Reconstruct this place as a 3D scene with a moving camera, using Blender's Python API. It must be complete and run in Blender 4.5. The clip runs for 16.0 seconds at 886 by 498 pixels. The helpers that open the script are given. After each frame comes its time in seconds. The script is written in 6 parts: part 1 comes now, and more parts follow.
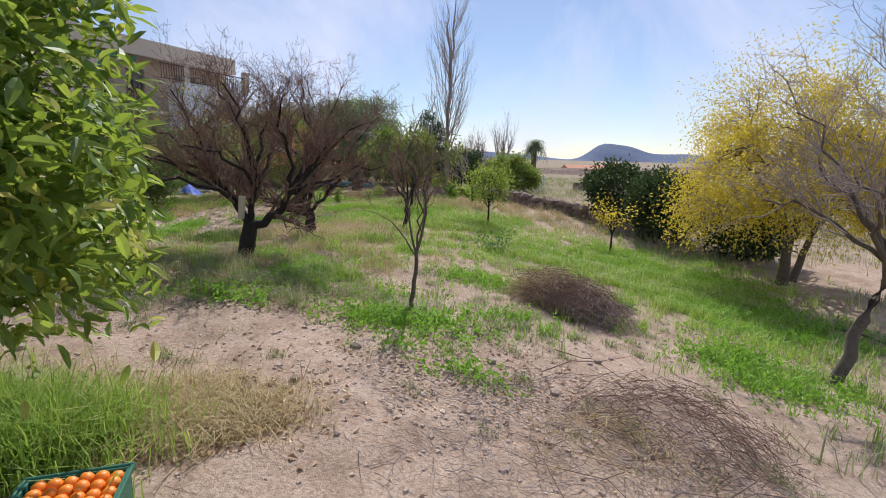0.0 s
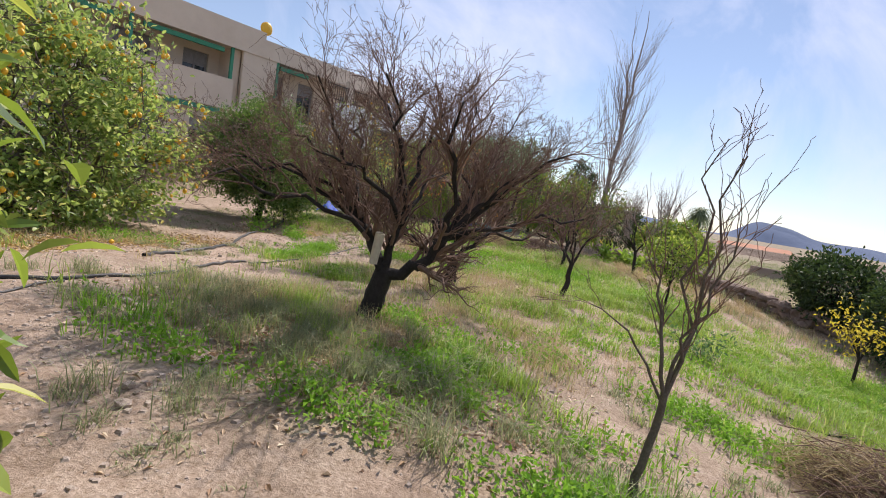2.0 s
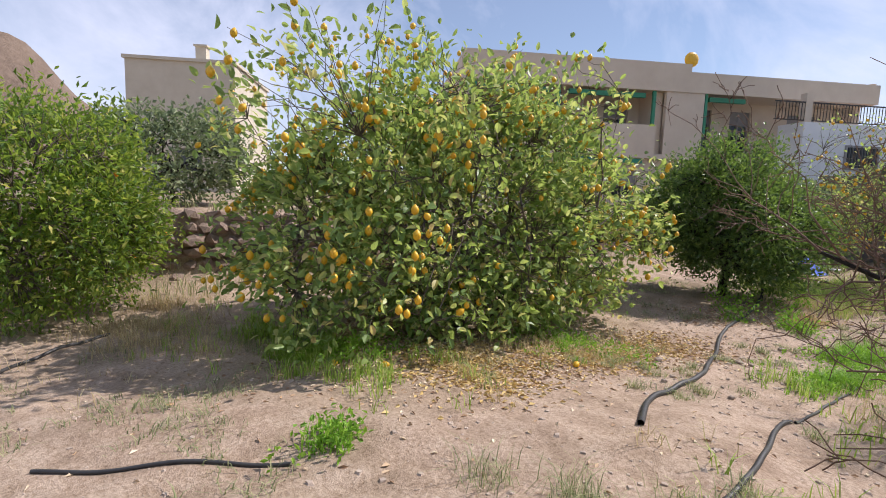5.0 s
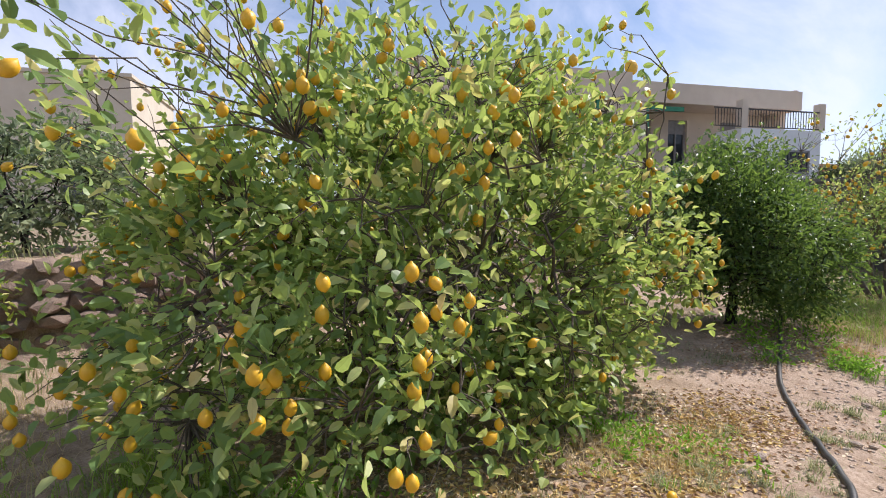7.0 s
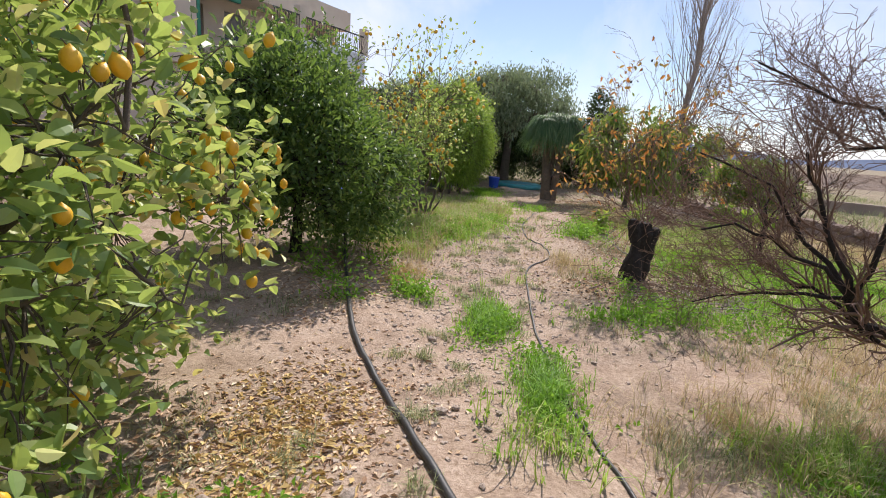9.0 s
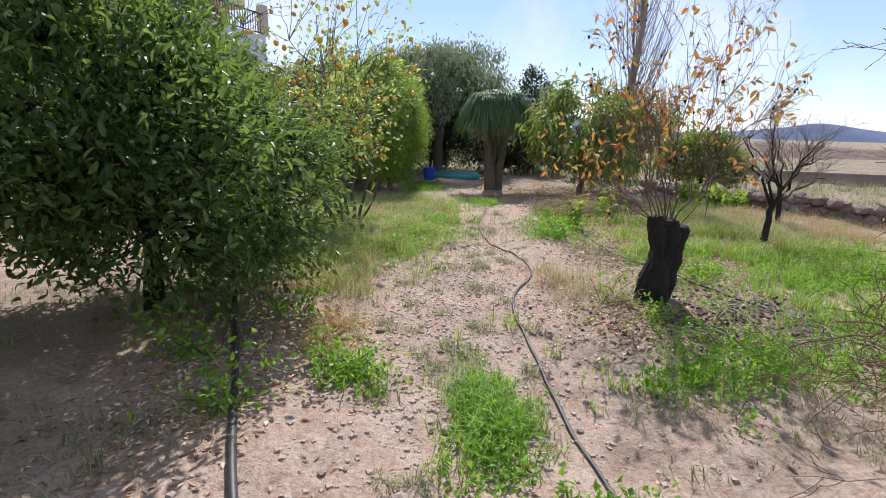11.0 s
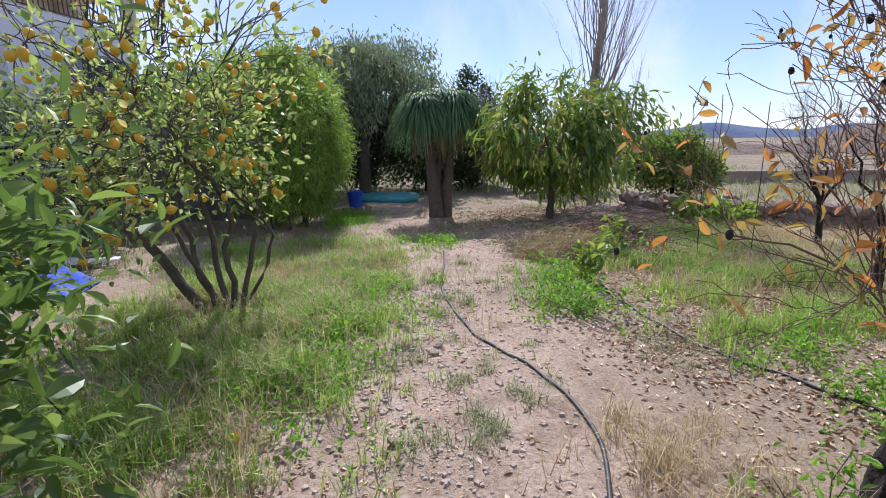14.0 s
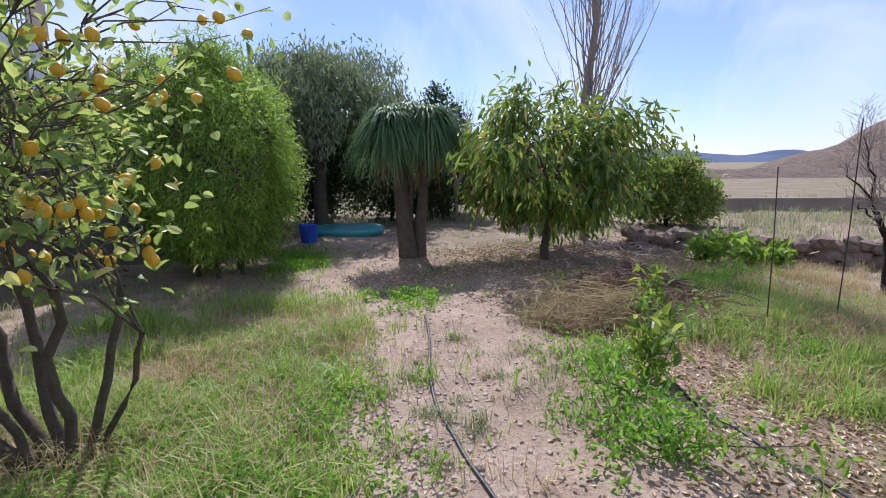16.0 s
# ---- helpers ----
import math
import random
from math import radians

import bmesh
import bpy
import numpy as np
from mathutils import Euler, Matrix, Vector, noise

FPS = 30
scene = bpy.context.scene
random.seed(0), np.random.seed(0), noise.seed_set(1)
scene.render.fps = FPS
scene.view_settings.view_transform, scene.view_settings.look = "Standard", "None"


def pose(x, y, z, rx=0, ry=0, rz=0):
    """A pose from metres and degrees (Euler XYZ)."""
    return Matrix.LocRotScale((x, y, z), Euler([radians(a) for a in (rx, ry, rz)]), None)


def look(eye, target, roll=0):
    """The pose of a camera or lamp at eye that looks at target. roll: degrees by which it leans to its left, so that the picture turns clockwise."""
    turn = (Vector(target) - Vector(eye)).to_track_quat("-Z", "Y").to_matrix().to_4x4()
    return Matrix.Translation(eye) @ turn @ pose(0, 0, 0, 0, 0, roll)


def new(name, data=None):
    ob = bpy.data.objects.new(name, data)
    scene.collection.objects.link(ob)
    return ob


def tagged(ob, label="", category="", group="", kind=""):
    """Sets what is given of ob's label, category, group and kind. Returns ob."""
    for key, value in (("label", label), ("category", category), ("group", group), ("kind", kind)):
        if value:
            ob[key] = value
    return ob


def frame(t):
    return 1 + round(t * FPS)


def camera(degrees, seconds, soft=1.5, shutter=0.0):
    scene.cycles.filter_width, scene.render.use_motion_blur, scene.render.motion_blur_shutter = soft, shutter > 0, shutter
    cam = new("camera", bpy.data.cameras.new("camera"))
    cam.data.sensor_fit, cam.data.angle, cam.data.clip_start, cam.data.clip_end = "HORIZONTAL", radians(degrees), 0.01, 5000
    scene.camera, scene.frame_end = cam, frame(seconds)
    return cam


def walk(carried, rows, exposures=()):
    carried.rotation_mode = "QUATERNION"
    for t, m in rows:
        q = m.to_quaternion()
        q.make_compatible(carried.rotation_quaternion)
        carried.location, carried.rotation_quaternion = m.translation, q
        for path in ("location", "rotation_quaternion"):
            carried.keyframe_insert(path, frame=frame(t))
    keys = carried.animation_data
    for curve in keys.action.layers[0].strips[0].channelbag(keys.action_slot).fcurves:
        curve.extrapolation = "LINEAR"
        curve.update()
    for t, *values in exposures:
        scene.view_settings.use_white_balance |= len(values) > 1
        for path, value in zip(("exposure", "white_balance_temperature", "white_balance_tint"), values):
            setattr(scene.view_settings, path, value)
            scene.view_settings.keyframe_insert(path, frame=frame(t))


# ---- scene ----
cam = camera(84.0, 16.0, soft=1.0)
PATH = [
    (0, (0.133, 0.017, 1.604), (0.072, 1.982, 1.234), 1.4),
    (0.5, (-0.167, 0.655, 1.581), (-0.27, 2.627, 1.269), 1.5),
    (1, (-0.434, 1.156, 1.562), (-0.519, 3.135, 1.285), 3.9),
    (1.5, (-0.596, 1.666, 1.534), (-0.85, 3.635, 1.291), 6.4),
    (2, (-0.862, 2.1, 1.543), (-1.405, 4.01, 1.298), 9.5),
    (2.5, (-1.132, 2.513, 1.62), (-2.111, 4.228, 1.304), 7.5),
    (3, (-1.37, 2.927, 1.6), (-2.79, 4.284, 1.226), 5.2),
    (3.5, (-1.66, 3.06, 1.67), (-3.337, 4.078, 1.282), 5.9),
    (3.7, (-1.8, 3.08, 1.7), (-3.516, 4.013, 1.269), 6.1),
    (4.7, (-2.95, 3.6, 1.75), (-4.68, 4.58, 1.47), 3.0),
    (5.8, (-4.126, 3.46, 1.804), (-5.891, 4.389, 1.655), 0.2),
    (6, (-4.361, 3.495, 1.821), (-6.102, 4.468, 1.672), -0.0),
    (6.5, (-4.892, 3.755, 1.852), (-6.506, 4.919, 1.65), 1.2),
    (7, (-5.19, 4.173, 1.867), (-6.784, 5.37, 1.705), -0.5),
    (7.5, (-5.305, 4.661, 1.875), (-6.489, 6.25, 1.602), -0.6),
    (8, (-5.646, 5.209, 1.823), (-6.029, 7.137, 1.456), 1.5),
    (8.5, (-5.861, 5.617, 1.75), (-6.09, 7.567, 1.367), 4.9),
    (9, (-6.02, 6.123, 1.708), (-6.196, 8.065, 1.259), 4.5),
    (9.2, (-6.09, 6.345, 1.702), (-6.256, 8.279, 1.223), 4.1),
    (11.3, (-6.373, 8.6, 1.544), (-6.244, 10.54, 1.074), 1.6),
    (11.5, (-6.381, 8.806, 1.54), (-6.249, 10.745, 1.065), 1.7),
    (12, (-6.411, 9.326, 1.554), (-6.271, 11.263, 1.078), 2.5),
    (12.5, (-6.44, 9.841, 1.544), (-6.168, 11.779, 1.13), 2.0),
    (13, (-6.383, 10.349, 1.532), (-6.031, 12.275, 1.124), 0.4),
    (13.5, (-6.364, 10.829, 1.558), (-6.004, 12.748, 1.127), -0.5),
    (14, (-6.315, 11.382, 1.562), (-5.927, 13.297, 1.138), -1.0),
    (14.5, (-6.213, 11.887, 1.54), (-5.795, 13.803, 1.146), -1.3),
    (15, (-6.194, 12.395, 1.542), (-5.749, 14.309, 1.173), -0.9),
    (15.5, (-6.124, 12.852, 1.546), (-5.637, 14.759, 1.19), -0.6),
    (16, (-6.137, 13.251, 1.592), (-5.589, 15.145, 1.255), -0.7),
]
walk(cam, [(t, look(eye, target, roll)) for t, eye, target, roll in PATH],
     [(0, -0.05, 6250, 16), (1.5, 0.02, 6300, 16), (2.5, 0.25, 6700, 16), (3.5, 0.2, 6700, 16), (6, 0.15, 6300, 16), (7.5, 0.3, 6450, 16), (9, 0.22, 6550, 16), (11.5, 0.28, 6000, 18), (16, 0.14, 5750, 18)])

# ---- light ----
world = bpy.data.worlds.new("sky")
scene.world = world
world.use_nodes = True
wn, wl = world.node_tree.nodes, world.node_tree.links
wn.clear()
SUN_EL, SUN_AZ = radians(47), radians(8)      # azimuth from +y towards +x
sky = wn.new("ShaderNodeTexSky")
sky.sky_type, sky.sun_disc = "NISHITA", False
sky.sun_elevation, sky.sun_rotation = SUN_EL, SUN_AZ
sky.air_density, sky.dust_density, sky.ozone_density = 1.0, 0.05, 2.6
cloud = wn.new("ShaderNodeTexNoise")
cloud.inputs["Scale"].default_value, cloud.inputs["Detail"].default_value = 2.6, 7
cloud.inputs["Roughness"].default_value, cloud.inputs["Distortion"].default_value = 0.6, 0.5
cramp = wn.new("ShaderNodeValToRGB")
cramp.color_ramp.elements[0].position, cramp.color_ramp.elements[1].position = 0.43, 0.66
cramp.color_ramp.elements[0].color, cramp.color_ramp.elements[1].color = (0.16, 0.16, 0.16, 1), (0.78, 0.78, 0.78, 1)
wmix = wn.new("ShaderNodeMix")
wmix.data_type = "RGBA"
wmix.inputs["B"].default_value = (7.8, 8.3, 10.0, 1)
wbg, wout = wn.new("ShaderNodeBackground"), wn.new("ShaderNodeOutputWorld")
wbg.inputs["Strength"].default_value = 0.105
wl.new(cloud.outputs["Fac"], cramp.inputs["Fac"])
wl.new(cramp.outputs["Color"], wmix.inputs["Factor"])
wl.new(sky.outputs["Color"], wmix.inputs["A"])
wl.new(wmix.outputs["Result"], wbg.inputs["Color"])
wl.new(wbg.outputs["Background"], wout.inputs["Surface"])
sun_data = bpy.data.lights.new("sun", "SUN")
sun_data.energy, sun_data.angle, sun_data.color = 4.9, radians(0.6), (1.0, 0.95, 0.87)
sun = new("sun", sun_data)
sun.matrix_basis = look((0, 0, 30), (-math.sin(SUN_AZ) * 30, -math.cos(SUN_AZ) * 30, 30 - 30 * math.tan(SUN_EL)))

# ---- materials ----
def material(name, rough=0.8):
    m = bpy.data.materials.new(name)
    m.use_nodes = True
    b = m.node_tree.nodes["Principled BSDF"]
    b.inputs["Roughness"].default_value = rough
    return m, m.node_tree.nodes, m.node_tree.links, b


def ramp(nodes, stops):
    r = nodes.new("ShaderNodeValToRGB")
    e = r.color_ramp.elements
    while len(e) < len(stops):
        e.new(0.5)
    for i, (p, c) in enumerate(stops):
        e[i].position, e[i].color = p, (*c, 1)
    return r


def texco(nodes, links, scale, kind="NOISE", detail=4, rough=0.6):
    co = nodes.new("ShaderNodeTexCoord")
    n = nodes.new("ShaderNodeTexNoise" if kind == "NOISE" else "ShaderNodeTexVoronoi")
    n.inputs["Scale"].default_value = scale
    if kind == "NOISE":
        n.inputs["Detail"].default_value, n.inputs["Roughness"].default_value = detail, rough
    links.new(co.outputs["Object"], n.inputs["Vector"])
    return n


def surface(name, stops, scale=8, rough=0.85, bump=0.3, fine=60, mix=0.35, depth=0.02, metal=0.0):
    """Two scales of noise in colour, and fine relief."""
    m, n, l, b = material(name, rough)
    a, f = texco(n, l, scale), texco(n, l, fine, detail=6, rough=0.7)
    mx = n.new("ShaderNodeMix")
    mx.inputs["Factor"].default_value = mix
    l.new(a.outputs["Fac"], mx.inputs["A"]), l.new(f.outputs["Fac"], mx.inputs["B"])
    r = ramp(n, stops)
    l.new(mx.outputs["Result"], r.inputs["Fac"]), l.new(r.outputs["Color"], b.inputs["Base Color"])
    bp = n.new("ShaderNodeBump")
    bp.inputs["Strength"].default_value, bp.inputs["Distance"].default_value = bump, depth
    l.new(f.outputs["Fac"], bp.inputs["Height"]), l.new(bp.outputs["Normal"], b.inputs["Normal"])
    b.inputs["Metallic"].default_value = metal
    return m


def leafy(name, stops, rough=0.5, through_light=0.35, glow=(0.25, 0.4, 0.03), gain=1.45):
    """A thin leaf: each its own tone, with light passing through."""
    m, n, l, b = material(name, rough)
    g = n.new("ShaderNodeNewGeometry")
    r = ramp(n, [(p, tuple(min(0.8, v * gain) for v in c)) for p, c in stops])
    l.new(g.outputs["Random Per Island"], r.inputs["Fac"]), l.new(r.outputs["Color"], b.inputs["Base Color"])
    tr, mx = n.new("ShaderNodeBsdfTranslucent"), n.new("ShaderNodeMixShader")
    tm = n.new("ShaderNodeMix")
    tm.data_type = "RGBA"
    tm.inputs["Factor"].default_value = 0.55
    tm.inputs["B"].default_value = (*glow, 1)
    l.new(r.outputs["Color"], tm.inputs["A"]), l.new(tm.outputs["Result"], tr.inputs["Color"])
    mx.inputs["Fac"].default_value = through_light
    l.new(b.outputs["BSDF"], mx.inputs[1]), l.new(tr.outputs["BSDF"], mx.inputs[2])
    l.new(mx.outputs["Shader"], n["Material Output"].inputs["Surface"])
    return m


LEMON_LEAF = leafy("lemon_leaf", [(0, (0.038, 0.072, 0.024)), (0.4, (0.08, 0.13, 0.042)), (0.7, (0.14, 0.19, 0.062)), (0.9, (0.27, 0.28, 0.12)), (1, (0.3, 0.21, 0.1))], 0.44, 0.5, (0.5, 0.58, 0.1), 2.75)
ORANGE_LEAF = leafy("orange_leaf", [(0, (0.022, 0.05, 0.01)), (0.35, (0.05, 0.1, 0.018)), (0.7, (0.1, 0.16, 0.028)), (0.9, (0.19, 0.23, 0.05)), (1, (0.33, 0.3, 0.08))], 0.46, 0.48, (0.46, 0.58, 0.06), 2.0)
DARK_LEAF = leafy("dark_citrus_leaf", [(0, (0.025, 0.055, 0.018)), (0.55, (0.05, 0.095, 0.026)), (0.85, (0.1, 0.15, 0.04)), (1, (0.22, 0.28, 0.07))], 0.44, 0.42, (0.28, 0.43, 0.06), 1.55)
YELLOW_LEAF = leafy("yellow_leaf", [(0, (0.32, 0.27, 0.03)), (0.5, (0.5, 0.4, 0.04)), (1, (0.62, 0.5, 0.1))], 0.6, 0.45, (0.8, 0.65, 0.05))
RUST_LEAF = leafy("rust_leaf", [(0, (0.26, 0.08, 0.03)), (0.3, (0.42, 0.19, 0.06)), (0.6, (0.4, 0.28, 0.09)), (0.8, (0.22, 0.23, 0.07)), (1, (0.12, 0.17, 0.05))], 0.55, 0.45, (0.75, 0.35, 0.05))
BAMBOO_LEAF = leafy("bamboo_leaf", [(0, (0.045, 0.09, 0.015)), (0.5, (0.1, 0.18, 0.03)), (1, (0.2, 0.28, 0.05))], 0.55, 0.45, (0.42, 0.55, 0.05), 1.9)
PALE_LEAF = leafy("pale_leaf", [(0, (0.07, 0.095, 0.055)), (0.5, (0.12, 0.15, 0.08)), (1, (0.2, 0.22, 0.13))], 0.6, 0.35, (0.25, 0.33, 0.13), 1.8)
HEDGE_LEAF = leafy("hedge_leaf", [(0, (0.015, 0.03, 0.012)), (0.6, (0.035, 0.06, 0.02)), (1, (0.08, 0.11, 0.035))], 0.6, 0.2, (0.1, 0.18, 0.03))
LOQUAT_LEAF = leafy("loquat_leaf", [(0, (0.035, 0.07, 0.018)), (0.5, (0.075, 0.135, 0.028)), (0.85, (0.16, 0.2, 0.05)), (1, (0.35, 0.22, 0.06))], 0.48, 0.42, (0.38, 0.5, 0.06), 1.75)
STRAP_LEAF = leafy("strap_leaf", [(0, (0.03, 0.065, 0.03)), (0.6, (0.07, 0.13, 0.05)), (1, (0.16, 0.22, 0.1))], 0.6, 0.35, (0.22, 0.4, 0.08), 1.6)
DEAD_FROND = leafy("dead_frond", [(0, (0.16, 0.1, 0.06)), (1, (0.3, 0.2, 0.12))], 0.8, 0.2, (0.35, 0.22, 0.1))
GRASS = leafy("grass_blade", [(0, (0.07, 0.12, 0.02)), (0.5, (0.13, 0.22, 0.03)), (0.85, (0.2, 0.3, 0.05)), (1, (0.42, 0.36, 0.18))], 0.6, 0.45, (0.5, 0.6, 0.1), 1.95)
LUSH = leafy("lush_weed", [(0, (0.06, 0.14, 0.015)), (0.5, (0.12, 0.26, 0.02)), (1, (0.24, 0.38, 0.05))], 0.55, 0.45, (0.34, 0.58, 0.06), 1.5)
STRAW = leafy("straw", [(0, (0.24, 0.18, 0.1)), (0.5, (0.4, 0.31, 0.17)), (0.85, (0.52, 0.43, 0.26)), (1, (0.22, 0.25, 0.08))], 0.8, 0.35, (0.5, 0.4, 0.18))
GREYGRASS = leafy("grey_grass", [(0, (0.08, 0.1, 0.05)), (0.5, (0.16, 0.18, 0.09)), (1, (0.3, 0.28, 0.16))], 0.7, 0.42, (0.36, 0.4, 0.15), 1.85)
LITTER = leafy("leaf_litter", [(0, (0.17, 0.1, 0.06)), (0.35, (0.34, 0.22, 0.13)), (0.75, (0.48, 0.36, 0.24)), (1, (0.58, 0.48, 0.36))], 0.8, 0.1, (0.4, 0.25, 0.1))
DARK_BARK = surface("dark_bark", [(0.3, (0.012, 0.01, 0.009)), (0.6, (0.04, 0.032, 0.028)), (0.8, (0.1, 0.08, 0.065))], 9, 0.95, 0.9, 45, 0.5, 0.03)
GREY_BARK = surface("grey_bark", [(0.3, (0.07, 0.055, 0.042)), (0.6, (0.16, 0.13, 0.1)), (0.8, (0.3, 0.25, 0.2))], 9, 0.95, 0.7, 50, 0.5, 0.02)
BROWN_TWIG = surface("brown_twig", [(0.3, (0.13, 0.075, 0.055)), (0.6, (0.23, 0.145, 0.105)), (0.85, (0.36, 0.26, 0.2))], 14, 0.9, 0.4, 80)
PALE_TWIG = surface("pale_twig", [(0.3, (0.24, 0.19, 0.17)), (0.6, (0.38, 0.32, 0.28)), (0.85, (0.52, 0.45, 0.4))], 14, 0.9, 0.4, 80)
CUT_WOOD = surface("cut_wood", [(0.3, (0.5, 0.42, 0.32)), (0.7, (0.68, 0.6, 0.48))], 20, 0.8, 0.3, 90)
LEMON_SKIN = surface("lemon_skin", [(0.3, (0.72, 0.37, 0.02)), (0.7, (0.86, 0.52, 0.03))], 15, 0.42, 0.25, 240, 0.3, 0.004)
ORANGE_SKIN = surface("orange_skin", [(0.3, (0.8, 0.2, 0.015)), (0.7, (0.88, 0.3, 0.03))], 15, 0.42, 0.25, 240, 0.3, 0.004)
STONE = surface("pale_stone", [(0.3, (0.33, 0.25, 0.2)), (0.55, (0.48, 0.385, 0.315)), (0.8, (0.66, 0.58, 0.51))], 5, 0.9, 0.6, 40, 0.5, 0.02)
RUBBLE = surface("rubble_stone", [(0.3, (0.16, 0.11, 0.085)), (0.55, (0.3, 0.22, 0.175)), (0.8, (0.46, 0.38, 0.32))], 3, 0.95, 0.7, 30, 0.5, 0.03)
HOSE = surface("black_pipe", [(0.3, (0.02, 0.02, 0.022)), (0.65, (0.055, 0.053, 0.054)), (0.85, (0.14, 0.12, 0.11))], 6, 0.5, 0.15, 60)
ASH = surface("ash", [(0.3, (0.3, 0.28, 0.26)), (0.7, (0.5, 0.48, 0.46))], 9, 0.95, 0.6, 60)


def ground_material():
    m, n, l, b = material("dry_earth", 0.95)
    big, mid, fine = texco(n, l, 0.55, detail=5), texco(n, l, 3.2, detail=6, rough=0.7), texco(n, l, 38, detail=5, rough=0.75)
    r1 = ramp(n, [(0.3, (0.3, 0.215, 0.155)), (0.48, (0.46, 0.345, 0.26)), (0.62, (0.54, 0.42, 0.33)), (0.8, (0.4, 0.31, 0.23))])
    l.new(mid.outputs["Fac"], r1.inputs["Fac"])
    r2 = ramp(n, [(0.36, (0.62, 0.56, 0.48)), (0.5, (0.9, 0.88, 0.86)), (0.66, (1.12, 1.1, 1.08))])
    l.new(fine.outputs["Fac"], r2.inputs["Fac"])
    mul = n.new("ShaderNodeMix")
    mul.data_type, mul.blend_type = "RGBA", "MULTIPLY"
    mul.inputs["Factor"].default_value = 1.0
    l.new(r1.outputs["Color"], mul.inputs["A"]), l.new(r2.outputs["Color"], mul.inputs["B"])
    # thatch of dead stalks and humus away from the trodden path
    att = n.new("ShaderNodeAttribute")
    att.attribute_name = "thatch"
    add = n.new("ShaderNodeMath")
    add.operation = "MULTIPLY_ADD"
    add.inputs[1].default_value, add.inputs[2].default_value = 1.6, -0.8
    l.new(big.outputs["Fac"], add.inputs[0])
    add2 = n.new("ShaderNodeMath")
    add2.use_clamp = True
    l.new(add.outputs[0], add2.inputs[0]), l.new(att.outputs["Fac"], add2.inputs[1])
    th = ramp(n, [(0.35, (0.14, 0.105, 0.06)), (0.55, (0.23, 0.185, 0.105)), (0.75, (0.33, 0.265, 0.16))])
    l.new(fine.outputs["Fac"], th.inputs["Fac"])
    mx = n.new("ShaderNodeMix")
    mx.data_type = "RGBA"
    l.new(add2.outputs[0], mx.inputs["Factor"])
    l.new(mul.outputs["Result"], mx.inputs["A"]), l.new(th.outputs["Color"], mx.inputs["B"])
    l.new(mx.outputs["Result"], b.inputs["Base Color"])
    bp = n.new("ShaderNodeBump")
    bp.inputs["Strength"].default_value, bp.inputs["Distance"].default_value = 0.7, 0.03
    l.new(fine.outputs["Fac"], bp.inputs["Height"]), l.new(bp.outputs["Normal"], b.inputs["Normal"])
    return m


EARTH = ground_material()

# ---- mesh tools ----
def np_mesh(name, v, f, mat, smooth=False):
    v, f = np.asarray(v, np.float32).reshape(-1, 3), np.asarray(f, np.int32)
    n, k = f.shape
    me = bpy.data.meshes.new(name)
    me.vertices.add(len(v)), me.loops.add(n * k), me.polygons.add(n)
    me.vertices.foreach_set("co", v.ravel())
    me.loops.foreach_set("vertex_index", f.ravel())
    me.polygons.foreach_set("loop_start", np.arange(0, n * k, k, dtype=np.int32))
    me.polygons.foreach_set("use_smooth", np.full(n, smooth))
    me.update(calc_edges=True)
    me.materials.append(mat)
    return me


def thing(name, at, label, category, group="", kind=""):
    ob = new(name)
    ob.location, ob.empty_display_size = at, 0.1
    return tagged(ob, label, category, group, kind)


def under(name, mesh, parent, label="", kind=""):
    ob = new(name, mesh)
    ob.parent = parent
    return tagged(ob, label, "", "", kind)


def part(name, bm, mat, parent, label=""):
    me = bpy.data.meshes.new(name)
    bm.to_mesh(me)
    bm.free()
    me.materials.append(mat)
    return under(name, me, parent, label)


def unit(a):
    return a / np.maximum(np.linalg.norm(a, axis=-1, keepdims=True), 1e-9)


def tubes(p, r, k):
    """Round branches: p (n, m, 3), r (n, m)."""
    n, m, _ = p.shape
    t = unit(np.gradient(p, axis=1))
    ref = np.where(np.abs(t[..., 2:3]) > 0.9, np.array([1.0, 0.1, 0.0]), np.array([0.05, 0.1, 1.0]))
    u = unit(np.cross(t, ref))
    w = np.cross(t, u)
    a = np.arange(k) * 2 * math.pi / k
    v = p[:, :, None] + r[:, :, None, None] * (np.cos(a)[:, None] * u[:, :, None] + np.sin(a)[:, None] * w[:, :, None])
    idx = np.arange(n * m * k).reshape(n, m, k)
    nx = np.roll(idx, -1, axis=2)
    f = np.stack([idx[:, :-1], nx[:, :-1], nx[:, 1:], idx[:, 1:]], -1).reshape(-1, 4)
    return v.reshape(-1, 3), f


def joined(*pieces):
    vs, fs, o = [], [], 0
    for v, f in pieces:
        vs.append(v), fs.append(f + o)
        o += len(v)
    return np.concatenate(vs), np.concatenate(fs)


